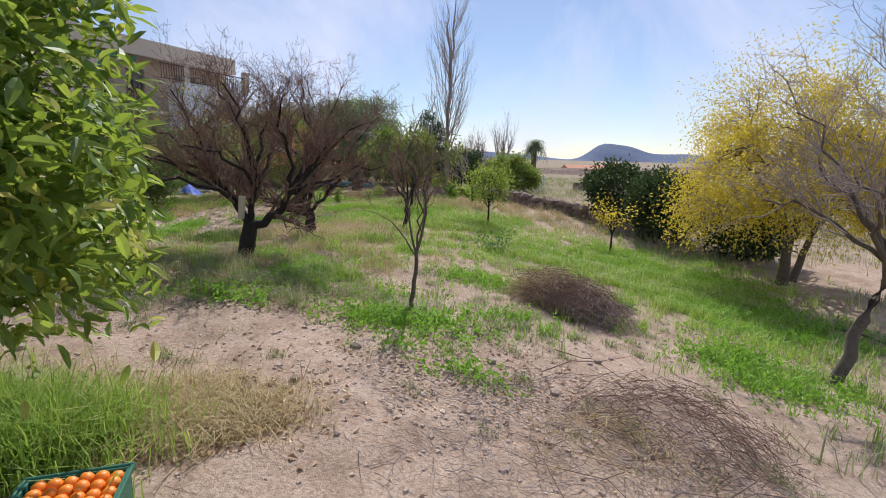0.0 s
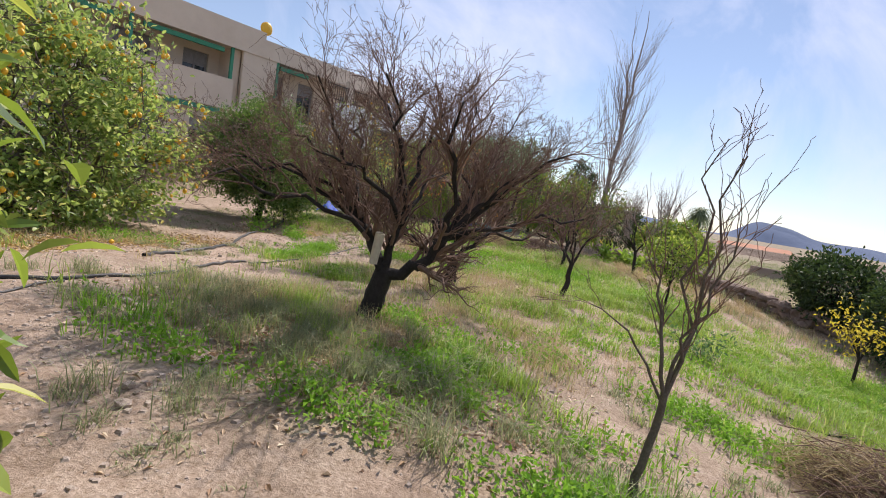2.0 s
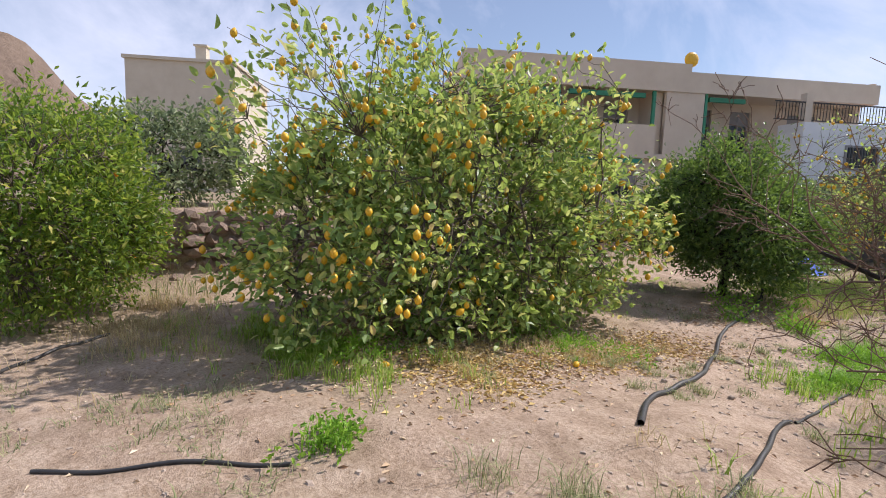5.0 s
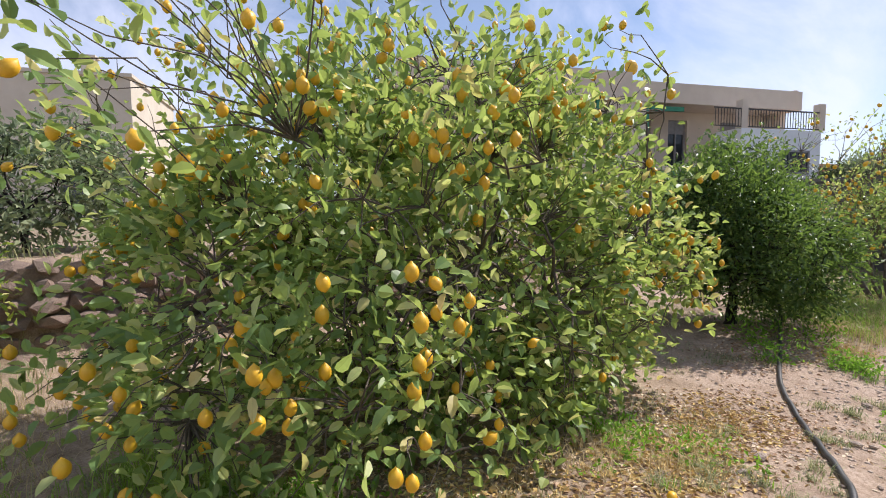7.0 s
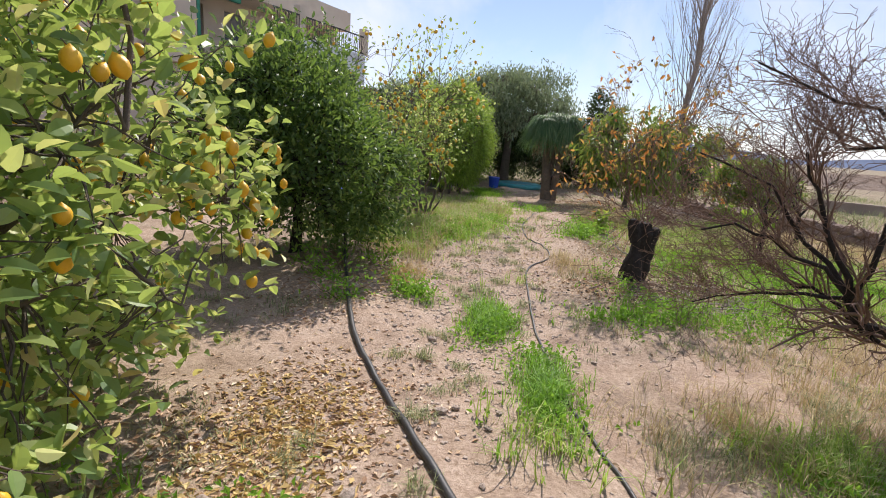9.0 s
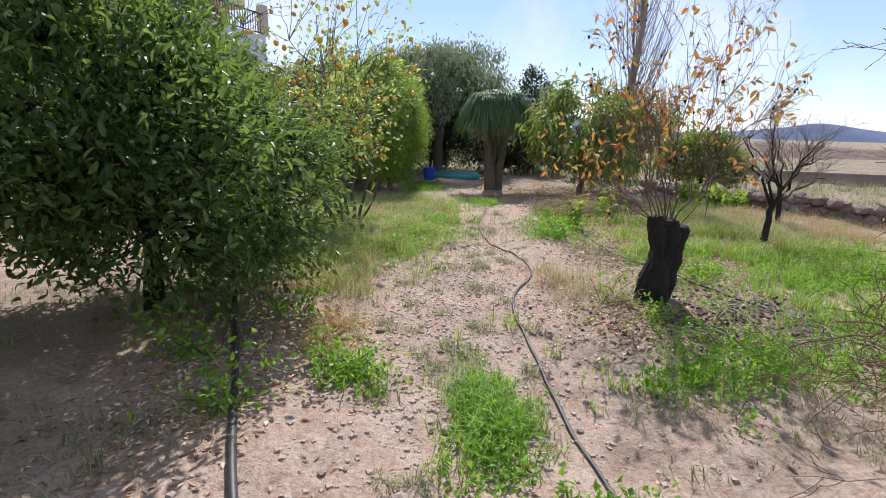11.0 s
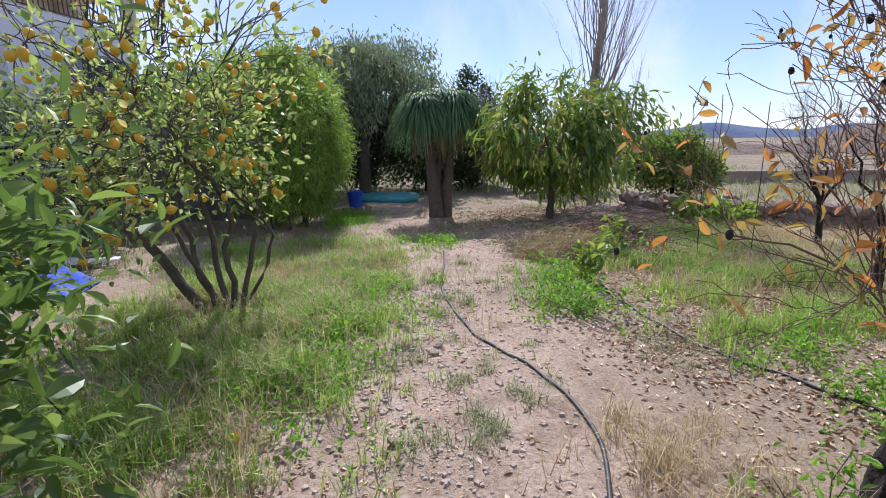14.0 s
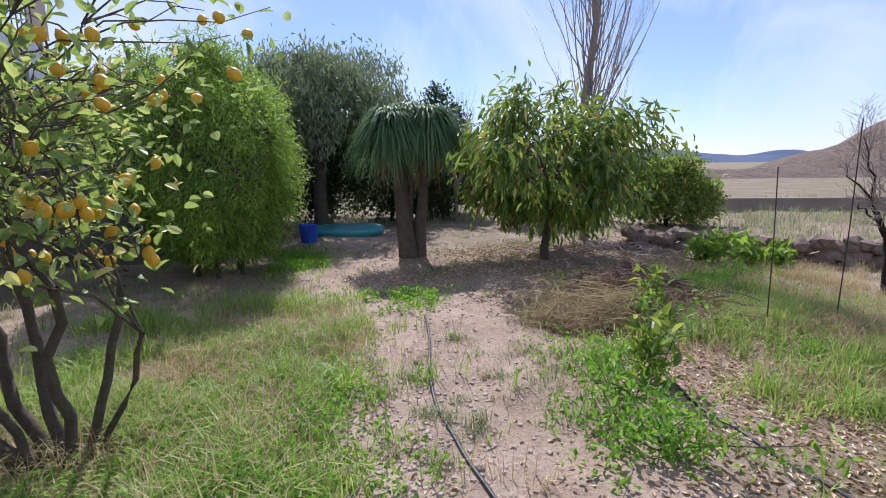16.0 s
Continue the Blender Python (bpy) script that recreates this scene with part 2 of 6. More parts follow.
def leaves(rng, pos, axis, length, width, fold=0.25, droop=0.15, simple=False, tilt=1.0):
    """Pointed leaves with a folded midrib, one at each pos along axis."""
    n = len(pos)
    axis = unit(axis)
    side = unit(np.cross(axis, unit(rng.normal(size=(n, 3)) * tilt + np.array([0, 0, 1.2]))))
    up = np.cross(side, axis)
    ln = (length * rng.uniform(0.65, 1.25, n))[:, None]
    wd = (width * rng.uniform(0.7, 1.2, n))[:, None]
    mid = pos + axis * ln * 0.45
    tip = pos + axis * ln - up * ln * droop
    rise = up * wd * fold
    if simple:
        v = np.stack([pos, mid + side * wd / 2 + rise, tip, mid - side * wd / 2 + rise], 1)
        f = np.arange(n * 4).reshape(n, 4)
        return v.reshape(-1, 3), f
    rows = [pos]
    for s, w in ((0.17, 0.34), (0.48, 0.5), (0.8, 0.32)):
        c = pos + axis * ln * s - up * ln * droop * s * s
        rows += [c - side * wd * w + rise * w * 2, c, c + side * wd * w + rise * w * 2]
    v = np.stack(rows + [tip], 1)
    i = np.arange(n)[:, None] * 11
    tri = [[0, 2, 1], [0, 3, 2], [7, 8, 10], [8, 9, 10]]
    for k in (1, 4):
        tri += [[k, k + 1, k + 4], [k, k + 4, k + 3], [k + 1, k + 2, k + 5], [k + 1, k + 5, k + 4]]
    return v.reshape(-1, 3), np.concatenate([i + np.array(c) for c in tri])


def leaf_mesh(name, mat, rng, pos, axis, length, width, fold=0.25, droop=0.15, simple=False):
    v, f = leaves(rng, pos, axis, length, width, fold, droop, simple)
    return np_mesh(name, v, f, mat)


# ---- the lie of the land ----
def soft_step(a):
    return 1 / (1 + np.exp(-np.clip(a, -30, 30)))


def lift(x, y):
    x, y = np.asarray(x, float), np.asarray(y, float)
    z = 0.34 * np.exp(-((x + 4.6) ** 2 + (y - 4.6) ** 2) / 9.7) - 0.1 * np.exp(-((x + 6) ** 2 + (y - 10) ** 2) / 6.5)
    s = np.log1p(np.exp(np.clip((x + 0.3) * 2, -30, 30))) / 2
    z = z - 0.16 * np.minimum(s, 5) * soft_step((17 - y) / 1.5) + 0.03
    z = z + 1.25 * soft_step((-12.95 - x + 0.06 * (y - 3)) / 0.12) * soft_step((16 - y) / 0.6)
    near = soft_step((40 - np.hypot(x + 3, y - 10)) / 4)
    z = z + near * 0.018 * (np.sin(2.3 * x + 1.1 * y) + np.sin(1.7 * y - 2.9 * x + 1) + 0.7 * np.sin(5.1 * x + 0.5) * np.sin(4.3 * y))
    z = z + near * 0.007 * (np.sin(13.1 * x + 3.1 * y) + np.sin(11.7 * y - 7.9 * x))
    return z


TRAIL = np.array([(2.6, 5.2), (1.6, 3.6), (0.4, 2.7), (-1.2, 2.9), (-2.6, 3.4), (-4.2, 4.0), (-5.4, 5.8), (-6.1, 7.6), (-6.3, 9.3), (-6.2, 11.2), (-6.0, 13.2), (-5.7, 15.2), (-5.3, 17.2), (-5.1, 19.2), (-5.2, 21.5), (-5.0, 24)])
TRAIL2 = np.array([(-2.0, 2.9), (-3.4, 4.2), (-4.3, 5.6), (-4.9, 7.2), (-5.9, 8.9)])


def off_line(x, y, line):
    d = np.full(np.shape(x), 1e9)
    for (ax, ay), (bx, by) in zip(line[:-1], line[1:]):
        s = np.clip(((x - ax) * (bx - ax) + (y - ay) * (by - ay)) / ((bx - ax) ** 2 + (by - ay) ** 2), 0, 1)
        d = np.minimum(d, np.hypot(x - ax - s * (bx - ax), y - ay - s * (by - ay)))
    return d


def trodden(x, y):
    """1 on the bare trail, 0 away from it."""
    w = 0.55 + 0.5 * np.exp(-((y - 11.6) / 2.6) ** 2) + 0.18 * np.sin(1.9 * x + 2.3 * y) + 0.12 * np.sin(4.1 * y - 3.3 * x) + 0.25 * soft_step((9 - y) / 1.5)
    return soft_step((w - np.minimum(off_line(x, y, TRAIL), off_line(x, y, TRAIL2))) / 0.12)


def axis_steps(lo, hi, step, far):
    inner = np.arange(lo, hi + step / 2, step)
    out = [step]
    while sum(out) < far:
        out.append(out[-1] * 1.35)
    o = np.cumsum(out)
    return np.concatenate([(lo - o)[::-1], inner, hi + o])


gx, gy = axis_steps(-15, 9, 0.1, 1500), axis_steps(-3, 27, 0.1, 1500)
GX, GY = np.meshgrid(gx, gy, indexing="ij")
gi = np.arange(GX.size).reshape(GX.shape)
ground_me = np_mesh("ground", np.stack([GX, GY, lift(GX, GY)], -1), np.stack([gi[:-1, :-1], gi[1:, :-1], gi[1:, 1:], gi[:-1, 1:]], -1).reshape(-1, 4), EARTH, True)
th = ground_me.attributes.new("thatch", "FLOAT", "POINT")
litter_spots = [(-8.4, 6.2, 2.2), (-8.6, 12.3, 1.7), (-4.2, 12.4, 1.2), (-2.8, 6.2, 1.6), (-7.6, 16.2, 1.5), (-2.3, 21, 2.2), (-3.9, 14.6, 0.8), (3, 9, 2.5), (-12.2, 3, 1.2), (-2.4, 15.6, 1.5), (-1.4, 14.2, 1.3), (-3.0, 13.0, 1.2), (-1.0, 16.8, 1.5)]
dark = sum(np.exp(-((GX - a) ** 2 + (GY - b) ** 2) / (c * c)) for a, b, c in litter_spots)
th.data.foreach_set("value", (np.clip(0.1 + 0.45 * dark + 0.25 * soft_step((GY - 17) / 2) + 0.6 * soft_step((np.hypot(GX + 3, GY - 10) - 14.5) / 1.2), 0, 0.95) * (1 - 0.9 * trodden(GX, GY)) - 0.05).astype(np.float32).ravel())
tagged(new("ground", ground_me), "dry pinkish stony earth with a trodden trail", "ground", kind="structure")

# ---- trees ----
def fruit_mesh(name, mat, long, nub):
    v, f = [], []
    rows, cols = 7, 8
    for i in range(rows + 1):
        a = math.pi * i / rows
        r = math.sin(a) ** (0.85 if nub else 1)
        z = math.cos(a) * long + (nub if i == 0 else -nub * 0.5 if i == rows else 0)
        for j in range(cols):
            b = 2 * math.pi * j / cols
            v.append((r * math.cos(b) * 0.03, r * math.sin(b) * 0.03, z * 0.03))
    for i in range(rows):
        for j in range(cols):
            f.append((i * cols + j, i * cols + cols + j, i * cols + cols + (j + 1) % cols, i * cols + (j + 1) % cols))
    return np_mesh(name, v, f, mat, True)


LEMON_ME = fruit_mesh("lemon", LEMON_SKIN, 1.15, 0.35)
ORANGE_ME = fruit_mesh("orange", ORANGE_SKIN, 0.95, 0)


def arcs(rng, a, b, m, sag, wob):
    """Bent branches from points a to points b; sag lifts (or drops) the middle."""
    s = np.linspace(0, 1, m)[None, :, None]
    p = a[:, None] * (1 - s) + b[:, None] * s
    ln = np.linalg.norm(b - a, axis=1)[:, None, None]
    p = p + np.array([0, 0, 1.0]) * sag * ln * (s * (1 - s) * 4) * rng.uniform(0.5, 1.3, (len(a), 1, 1))
    w = rng.normal(size=(len(a), m, 3)) * wob * ln
    w[:, 0] = 0
    return p + w * np.minimum(1, s * 3)


def taper(n, m, r0, r1):
    s = np.linspace(0, 1, m)[None]
    return np.broadcast_to(np.asarray(r0).reshape(-1, 1) * (1 - s) + np.asarray(r1).reshape(-1, 1) * s, (n, m)).copy()


def lumpy(rng, n, c, r, fill, lumps, low=-1.0, shape=None):
    """Points in an uneven crown: fill 0 is all on the skin, 1 fills it."""
    d = unit(rng.normal(size=(n * 3, 3)))
    d = d[d[:, 2] > low][:n]
    k, ph = shape if shape else (rng.normal(size=(6, 3)) * 2.6, rng.uniform(0, 6, 6))
    bulge = 1 + lumps * np.sin(d @ k.T + ph).sum(1) / 2.2
    rad = (1 - fill * rng.uniform(0, 1, len(d)) ** 1.6)
    return np.asarray(c) + d * (rad * bulge)[:, None] * np.asarray(r), d


def tree(name, label, seed, base, stems, crown, radii, clusters, per, leaf, mats, fill=0.55, lumps=0.16, low=-0.75, droop=0.2, spread=0.16,
         fruit=None, fruits=0, group="", category="tree", simple=False, axis_mix=(0.5, 0.2, 0.9), twig_r=0.006, keep=None, leaf_name="crown", bark_names=("trunk", "twig"), fruit_out=0.9, limbs=7, shoots=0, reach=0.62, fruit_fill=0.16, clumps=26, pull=0.4, shoot_up=1.16):
    """A tapered trunk or several stems, limbs into the crown, a twig to each clump, leaves round the clump."""
    rng = np.random.default_rng(seed)
    bark, leaf_mat = mats[0], mats[1]
    twig_mat = mats[2] if len(mats) > 2 else bark
    z0 = float(lift(base[0], base[1]))
    ob = thing(name, (base[0], base[1], z0), label, category, group)
    crown, radii = np.array(crown, float), np.array(radii, float)
    # stems: (dx, dy at foot, dx, dy, height of fork, radius)
    pieces, forks = [], []
    for fx, fy, dx, dy, hh, r in stems:
        a, b = np.array([[fx, fy, -0.08]]), np.array([[dx, dy, hh]])
        p = arcs(rng, a, b, 7, 0.0, 0.012 if len(stems) < 3 else 0.018)
        rr = taper(1, 7, r, r * 0.72)
        rr[0, 0] *= 1.45
        pieces.append(tubes(p, rr, 9))
        forks.append((p[0, -1], r * 0.72, p[0, -1] - p[0, -3]))
    ends, lr, starts = [], [], []
    for p, r, d in forks:
        n = max(2, round(limbs / len(forks)))
        e, _ = lumpy(rng, n, crown, radii * reach, 0.5, 0.1, -0.35)
        e = e + (p - crown) * np.array([0.35, 0.35, 0.0])
        ends.append(e), lr.append(np.full(n, r * 0.6)), starts.append(np.repeat(p[None], n, 0))
    ends, lr, starts = np.concatenate(ends), np.concatenate(lr), np.concatenate(starts)
    limb = arcs(rng, starts, ends, 7, 0.06, 0.03)
    pieces.append(tubes(limb, taper(len(limb), 7, lr, lr * 0.3), 6))
    shape = (rng.normal(size=(6, 3)) * 2.6, rng.uniform(0, 6, 6))
    # boughs leave the limbs and carry the twigs
    stem = limb[:, 2:].reshape(-1, 3)
    far, _ = lumpy(rng, limbs * 5, crown, radii * 0.86, 0.55, lumps, max(low, -0.7), shape)
    if keep is not None:
        far = far[keep(far[:, 0] + base[0], far[:, 1] + base[1], far[:, 2] + z0)]
    if shoots:
        tall, _ = lumpy(rng, max(8, shoots // 9), crown, radii * (0.92 * shoot_up), 0.3, lumps * 1.5, 0.35, shape)
        if keep is not None:
            tall = tall[keep(tall[:, 0] + base[0], tall[:, 1] + base[1], tall[:, 2] + z0)]
        far = np.concatenate([far, tall])
    far = far[far[:, 2] > 0.25]
    close = np.argmin(((far[:, None] - stem[None]) ** 2).sum(2) + 0.2 * rng.random((len(far), len(stem))), axis=1)
    bough = arcs(rng, stem[close], far, 6, 0.1, 0.045)
    thick = np.minimum(lr.mean() * 0.42, 0.02)
    pieces.append(tubes(bough, taper(len(bough), 6, np.full(len(bough), thick), np.full(len(bough), twig_r * 0.8)), 5))
    v, f = joined(*pieces)
    under(bark_names[0], np_mesh(bark_names[0], v, f, bark, True), ob)
    nodes = np.concatenate([stem, bough[:, 2:].reshape(-1, 3)])
    pts, d = lumpy(rng, clusters, crown, radii, fill, lumps, low, shape)
    if pull:
        knot, _ = lumpy(rng, clumps, crown, radii * 0.9, 0.35, lumps, low, shape)
        which = np.argmin(((pts[:, None] - knot[None]) ** 2).sum(2), axis=1)
        pts = pts + (knot[which] - pts) * (pull * rng.uniform(0.2, 1.2, (len(pts), 1)))
    if shoots:
        tops, up = lumpy(rng, shoots, crown, radii * shoot_up, 0.3, lumps * 1.5, 0.35, shape)
        pts, d = np.concatenate([pts, tops]), np.concatenate([d, up])
    if keep is not None:
        ok = keep(pts[:, 0] + base[0], pts[:, 1] + base[1], pts[:, 2] + z0)
        pts, d = pts[ok], d[ok]
    ok = pts[:, 2] > 0.12
    pts, d = pts[ok], d[ok]
    near = np.argmin(((pts[:, None] - nodes[None]) ** 2).sum(2) + 0.3 * rng.random((len(pts), len(nodes))), axis=1)
    tw = arcs(rng, nodes[near], pts, 5, 0.08, 0.035)
    v, f = tubes(tw, taper(len(tw), 5, twig_r, twig_r * 0.35), 4)
    under(bark_names[1], np_mesh(bark_names[1], v, f, twig_mat, True), ob, kind="stuff")
    if per:
        s = rng.uniform(0.55, 1.05, (len(pts), per, 1))
        seg = nodes[near][:, None] * (1 - s) + pts[:, None] * s
        pos = (seg * 0.35 + pts[:, None] * 0.65 + rng.normal(size=(len(pts), per, 3)) * spread).reshape(-1, 3)
        out = np.repeat(d, per, 0)
        o, u, w = axis_mix
        ax = out * o + np.array([0, 0, u]) + rng.normal(size=pos.shape) * w * 0.6
        if keep is not None:
            ok = keep(pos[:, 0] + base[0], pos[:, 1] + base[1], pos[:, 2] + z0)
            pos, ax = pos[ok], ax[ok]
        ok = pos[:, 2] > 0.05
        under(leaf_name, leaf_mesh(leaf_name, leaf_mat, rng, pos[ok], ax[ok], leaf[0], leaf[1], droop=droop, simple=simple), ob)
    if fruit:
        outer = np.linalg.norm((pts - crown) / radii, axis=1)
        share = np.clip(outer - (1 - fruit_fill) * 0.8, 0.02, 1) ** 1.2
        hang = rng.choice(len(pts), min(len(pts), fruits), replace=False, p=share / share.sum())
        cand = pts[hang] * fruit_out + crown * (1 - fruit_out) + rng.normal(size=(len(hang), 3)) * 0.03 - np.array([0, 0, 0.05])
        if keep is not None:
            cand = cand[keep(cand[:, 0] + base[0], cand[:, 1] + base[1], cand[:, 2] + z0)]
        cand = cand[cand[:, 2] > 0.5]
        lone = cand[:min(fruits, 300)]
        for q in lone:
            fr = under(fruit[0], fruit[1], ob)
            s = rng.uniform(0.85, 1.2)
            fr.matrix_basis = Matrix.Translation(q) @ Euler((rng.normal() * 0.5, rng.normal() * 0.5, rng.uniform(0, 6))).to_matrix().to_4x4() @ Matrix.Diagonal((s, s, s, 1))
        rest = cand[300:fruits]
        if len(rest):
            one = np.array([q.co for q in fruit[1].vertices])
            quads = np.array([tuple(p.vertices) for p in fruit[1].polygons])
            v = (one[None] * rng.uniform(0.85, 1.2, (len(rest), 1, 1)) + rest[:, None]).reshape(-1, 3)
            f = (np.arange(len(rest))[:, None, None] * len(one) + quads[None]).reshape(-1, 4)
            under("fruit_mass", np_mesh("fruit_mass", v, f, fruit[1].materials[0], True), ob, kind="stuff")
    return ob


def clear_of_trail(x, y, z):
    return off_line(x, y, np.array([(0.1, 0.0), (-0.3, 0.9), (-0.9, 2.1), (-1.15, 2.5), (-1.4, 2.93), (-1.8, 3.08), (-2.3, 3.45), (-3.05, 3.8), (-3.7, 3.65), (-4.1, 3.46), (-5.2, 4.2), (-5.9, 5.7), (-6.3, 8.0), (-6.4, 10), (-6.2, 13.3)])) > 0.42


def clear_of_lemon(x, y, z):
    return off_line(x, y, np.array([(-3.0, 3.3), (-4.4, 3.6), (-5.3, 4.4), (-5.9, 5.7), (-6.3, 8.0), (-6.4, 10)])) > 1.0


tree("lemon_tree", "large bushy lemon tree laden with yellow lemons", 8, (-8.6, 6.85),
     [(0, 0.1, -0.3, 0.6, 0.8, 0.075), (0.1, -0.1, 0.5, -0.3, 0.75, 0.07), (-0.1, 0, -0.5, -0.5, 0.8, 0.06), (0.1, 0.2, 0.5, 0.8, 0.8, 0.06)],
     (-0.2, 0.05, 1.3), (2.05, 2.75, 1.85), 3200, 10, (0.094, 0.055), (GREY_BARK, LEMON_LEAF), fill=0.62, lumps=0.16, low=-0.99,
     fruit=("lemon", LEMON_ME), fruits=950, keep=clear_of_lemon, category="lemon tree", limbs=30, spread=0.12, fruit_out=1.03, shoots=260, reach=0.72, fruit_fill=0.3, clumps=100, pull=0.5, shoot_up=1.3)
tree("lemon_tree", "many-stemmed lemon tree with sparse leaves and lemons", 4, (-7.5, 16.15),
     [(-0.05, 0, -0.8, -0.1, 1.05, 0.052), (0.0, 0.05, -0.4, 0.3, 1.05, 0.036), (0.06, 0, -0.1, 0.15, 1.0, 0.033), (0.1, -0.05, 0.2, -0.2, 1.0, 0.032), (0.16, 0.05, 0.4, 0.1, 0.9, 0.028), (0.2, 0, 0.55, -0.15, 0.7, 0.02), (0.05, -0.08, -0.25, -0.35, 0.95, 0.024)],
     (-0.2, -0.05, 1.62), (1.0, 1.15, 0.9), 430, 6, (0.078, 0.045), (GREY_BARK, LEMON_LEAF), fill=0.75, lumps=0.3, low=-0.85,
     fruit=("lemon", LEMON_ME), fruits=230, category="lemon tree", limbs=18, keep=clear_of_trail, clumps=60, pull=0.45, shoots=120, shoot_up=1.75, fruit_out=1.03, fruit_fill=0.5)
tree("orange_tree", "dense dark-green citrus tree with glossy leaves to the ground", 5, (-8.6, 12.4),
     [(0, 0, 0.0, 0.1, 0.6, 0.09)], (-0.08, 0, 1.38), (1.3, 1.45, 1.2), 1350, 22, (0.084, 0.034), (DARK_BARK, DARK_LEAF), fill=0.35, lumps=0.18, low=-0.9, category="citrus tree", keep=clear_of_trail, limbs=12, clumps=70, pull=0.5)

def clear_of_mandarin(x, y, z):
    line = np.array([(0.1, 0.0), (-0.17, 0.65), (-0.43, 1.16), (-0.6, 1.67), (-0.86, 2.1), (-1.13, 2.51), (-1.37, 2.93), (-1.8, 3.08), (-2.95, 3.6), (-4.1, 3.46)])
    best, side = np.full(np.shape(x), 1e9), np.zeros(np.shape(x))
    for (ax, ay), (bx, by) in zip(line[:-1], line[1:]):
        d = off_line(x, y, np.array([(ax, ay), (bx, by)]))
        turn = (bx - ax) * (y - ay) - (by - ay) * (x - ax)
        side = np.where(d < best, turn, side)
        best = np.minimum(best, d)
    return (best > 0.3) & (side > 0)


tree("orange_tree", "bright-green mandarin tree with long pointed leaves", 6, (-2.55, 2.0),
     [(0, 0, 0.1, 0.1, 0.6, 0.06)], (0.2, 0.05, 1.8), (1.75, 1.55, 1.6), 2900, 17, (0.095, 0.033), (GREY_BARK, ORANGE_LEAF), fill=0.32, lumps=0.16, low=-0.75, droop=0.3, clumps=110, pull=0.5,
     fruit=("mandarin", ORANGE_ME), fruits=14, category="citrus tree", keep=clear_of_mandarin, limbs=7, fruit_out=1.0, twig_r=0.0028)
tree("orange_tree", "rounded green orange tree below the rubble wall", 7, (-11.0, 2.0),
     [(0, 0, 0.1, 0.1, 0.6, 0.07)], (0, 0, 1.3), (1.75, 1.7, 1.3), 1500, 15, (0.1, 0.04), (GREY_BARK, ORANGE_LEAF), fill=0.4, lumps=0.14, low=-0.98, category="citrus tree", simple=True, clumps=60, fruit=("mandarin", ORANGE_ME), fruits=10, fruit_out=1.03)


# the bare almond
def bare_tree(name, label, seed, base, stems, limbs, specs, mats, category="bare tree", group="", wob=0.03):
    """A leafless tree: stems, limbs to given ends, then twigs level by level."""
    rng = np.random.default_rng(seed)
    z0 = float(lift(base[0], base[1]))
    ob = thing(name, (base[0], base[1], z0), label, category, group)
    pieces, lines = [], []
    for a, b, r0, r1 in stems:
        p = arcs(rng, np.array([a], float), np.array([b], float), 8, 0.0, 0.014)
        rr = taper(1, 8, r0, r1)
        pieces.append(tubes(p, rr, 10))
    for a, b, r0, r1, sag in limbs:
        p = arcs(rng, np.array([a], float), np.array([b], float), 8, sag, wob)
        rr = taper(1, 8, r0, r1)
        v, f = tubes(p, rr, 7)
        under("limb", np_mesh("limb", v, f, mats[0], True), ob)
        lines.append((p, rr))
    v, f = joined(*pieces)
    under("trunk", np_mesh("trunk", v, f, mats[0], True), ob)
    p, r = np.concatenate([q[0] for q in lines]), np.concatenate([q[1] for q in lines])
    out = []
    for count, ln, ang, up, k, thin in specs:
        m = p.shape[1]
        par = rng.integers(0, len(p), count)
        s = rng.uniform(0.25, 1.0, count) * (m - 1)
        i = np.minimum(s.astype(int), m - 2)
        fr = (s - i)[:, None]
        a = p[par, i] * (1 - fr) + p[par, i + 1] * fr
        t = unit(p[par, i + 1] - p[par, i])
        rad = r[par, i] * thin
        d = unit(t * math.cos(ang) + unit(rng.normal(size=(count, 3))) * math.sin(ang) + np.array([0, 0, up]))
        b = a + d * (ln * rng.uniform(0.45, 1.2, count))[:, None]
        q = arcs(rng, a, b, 5, 0.03, wob * 1.3)
        rr = taper(count, 5, rad, np.maximum(rad * 0.35, 0.0016))
        out.append(tubes(q, np.maximum(rr, 0.0016), k))
        p, r = q, rr
    v, f = joined(*out)
    under("twig", np_mesh("twig", v, f, mats[1], True), ob, kind="stuff")
    return ob, p


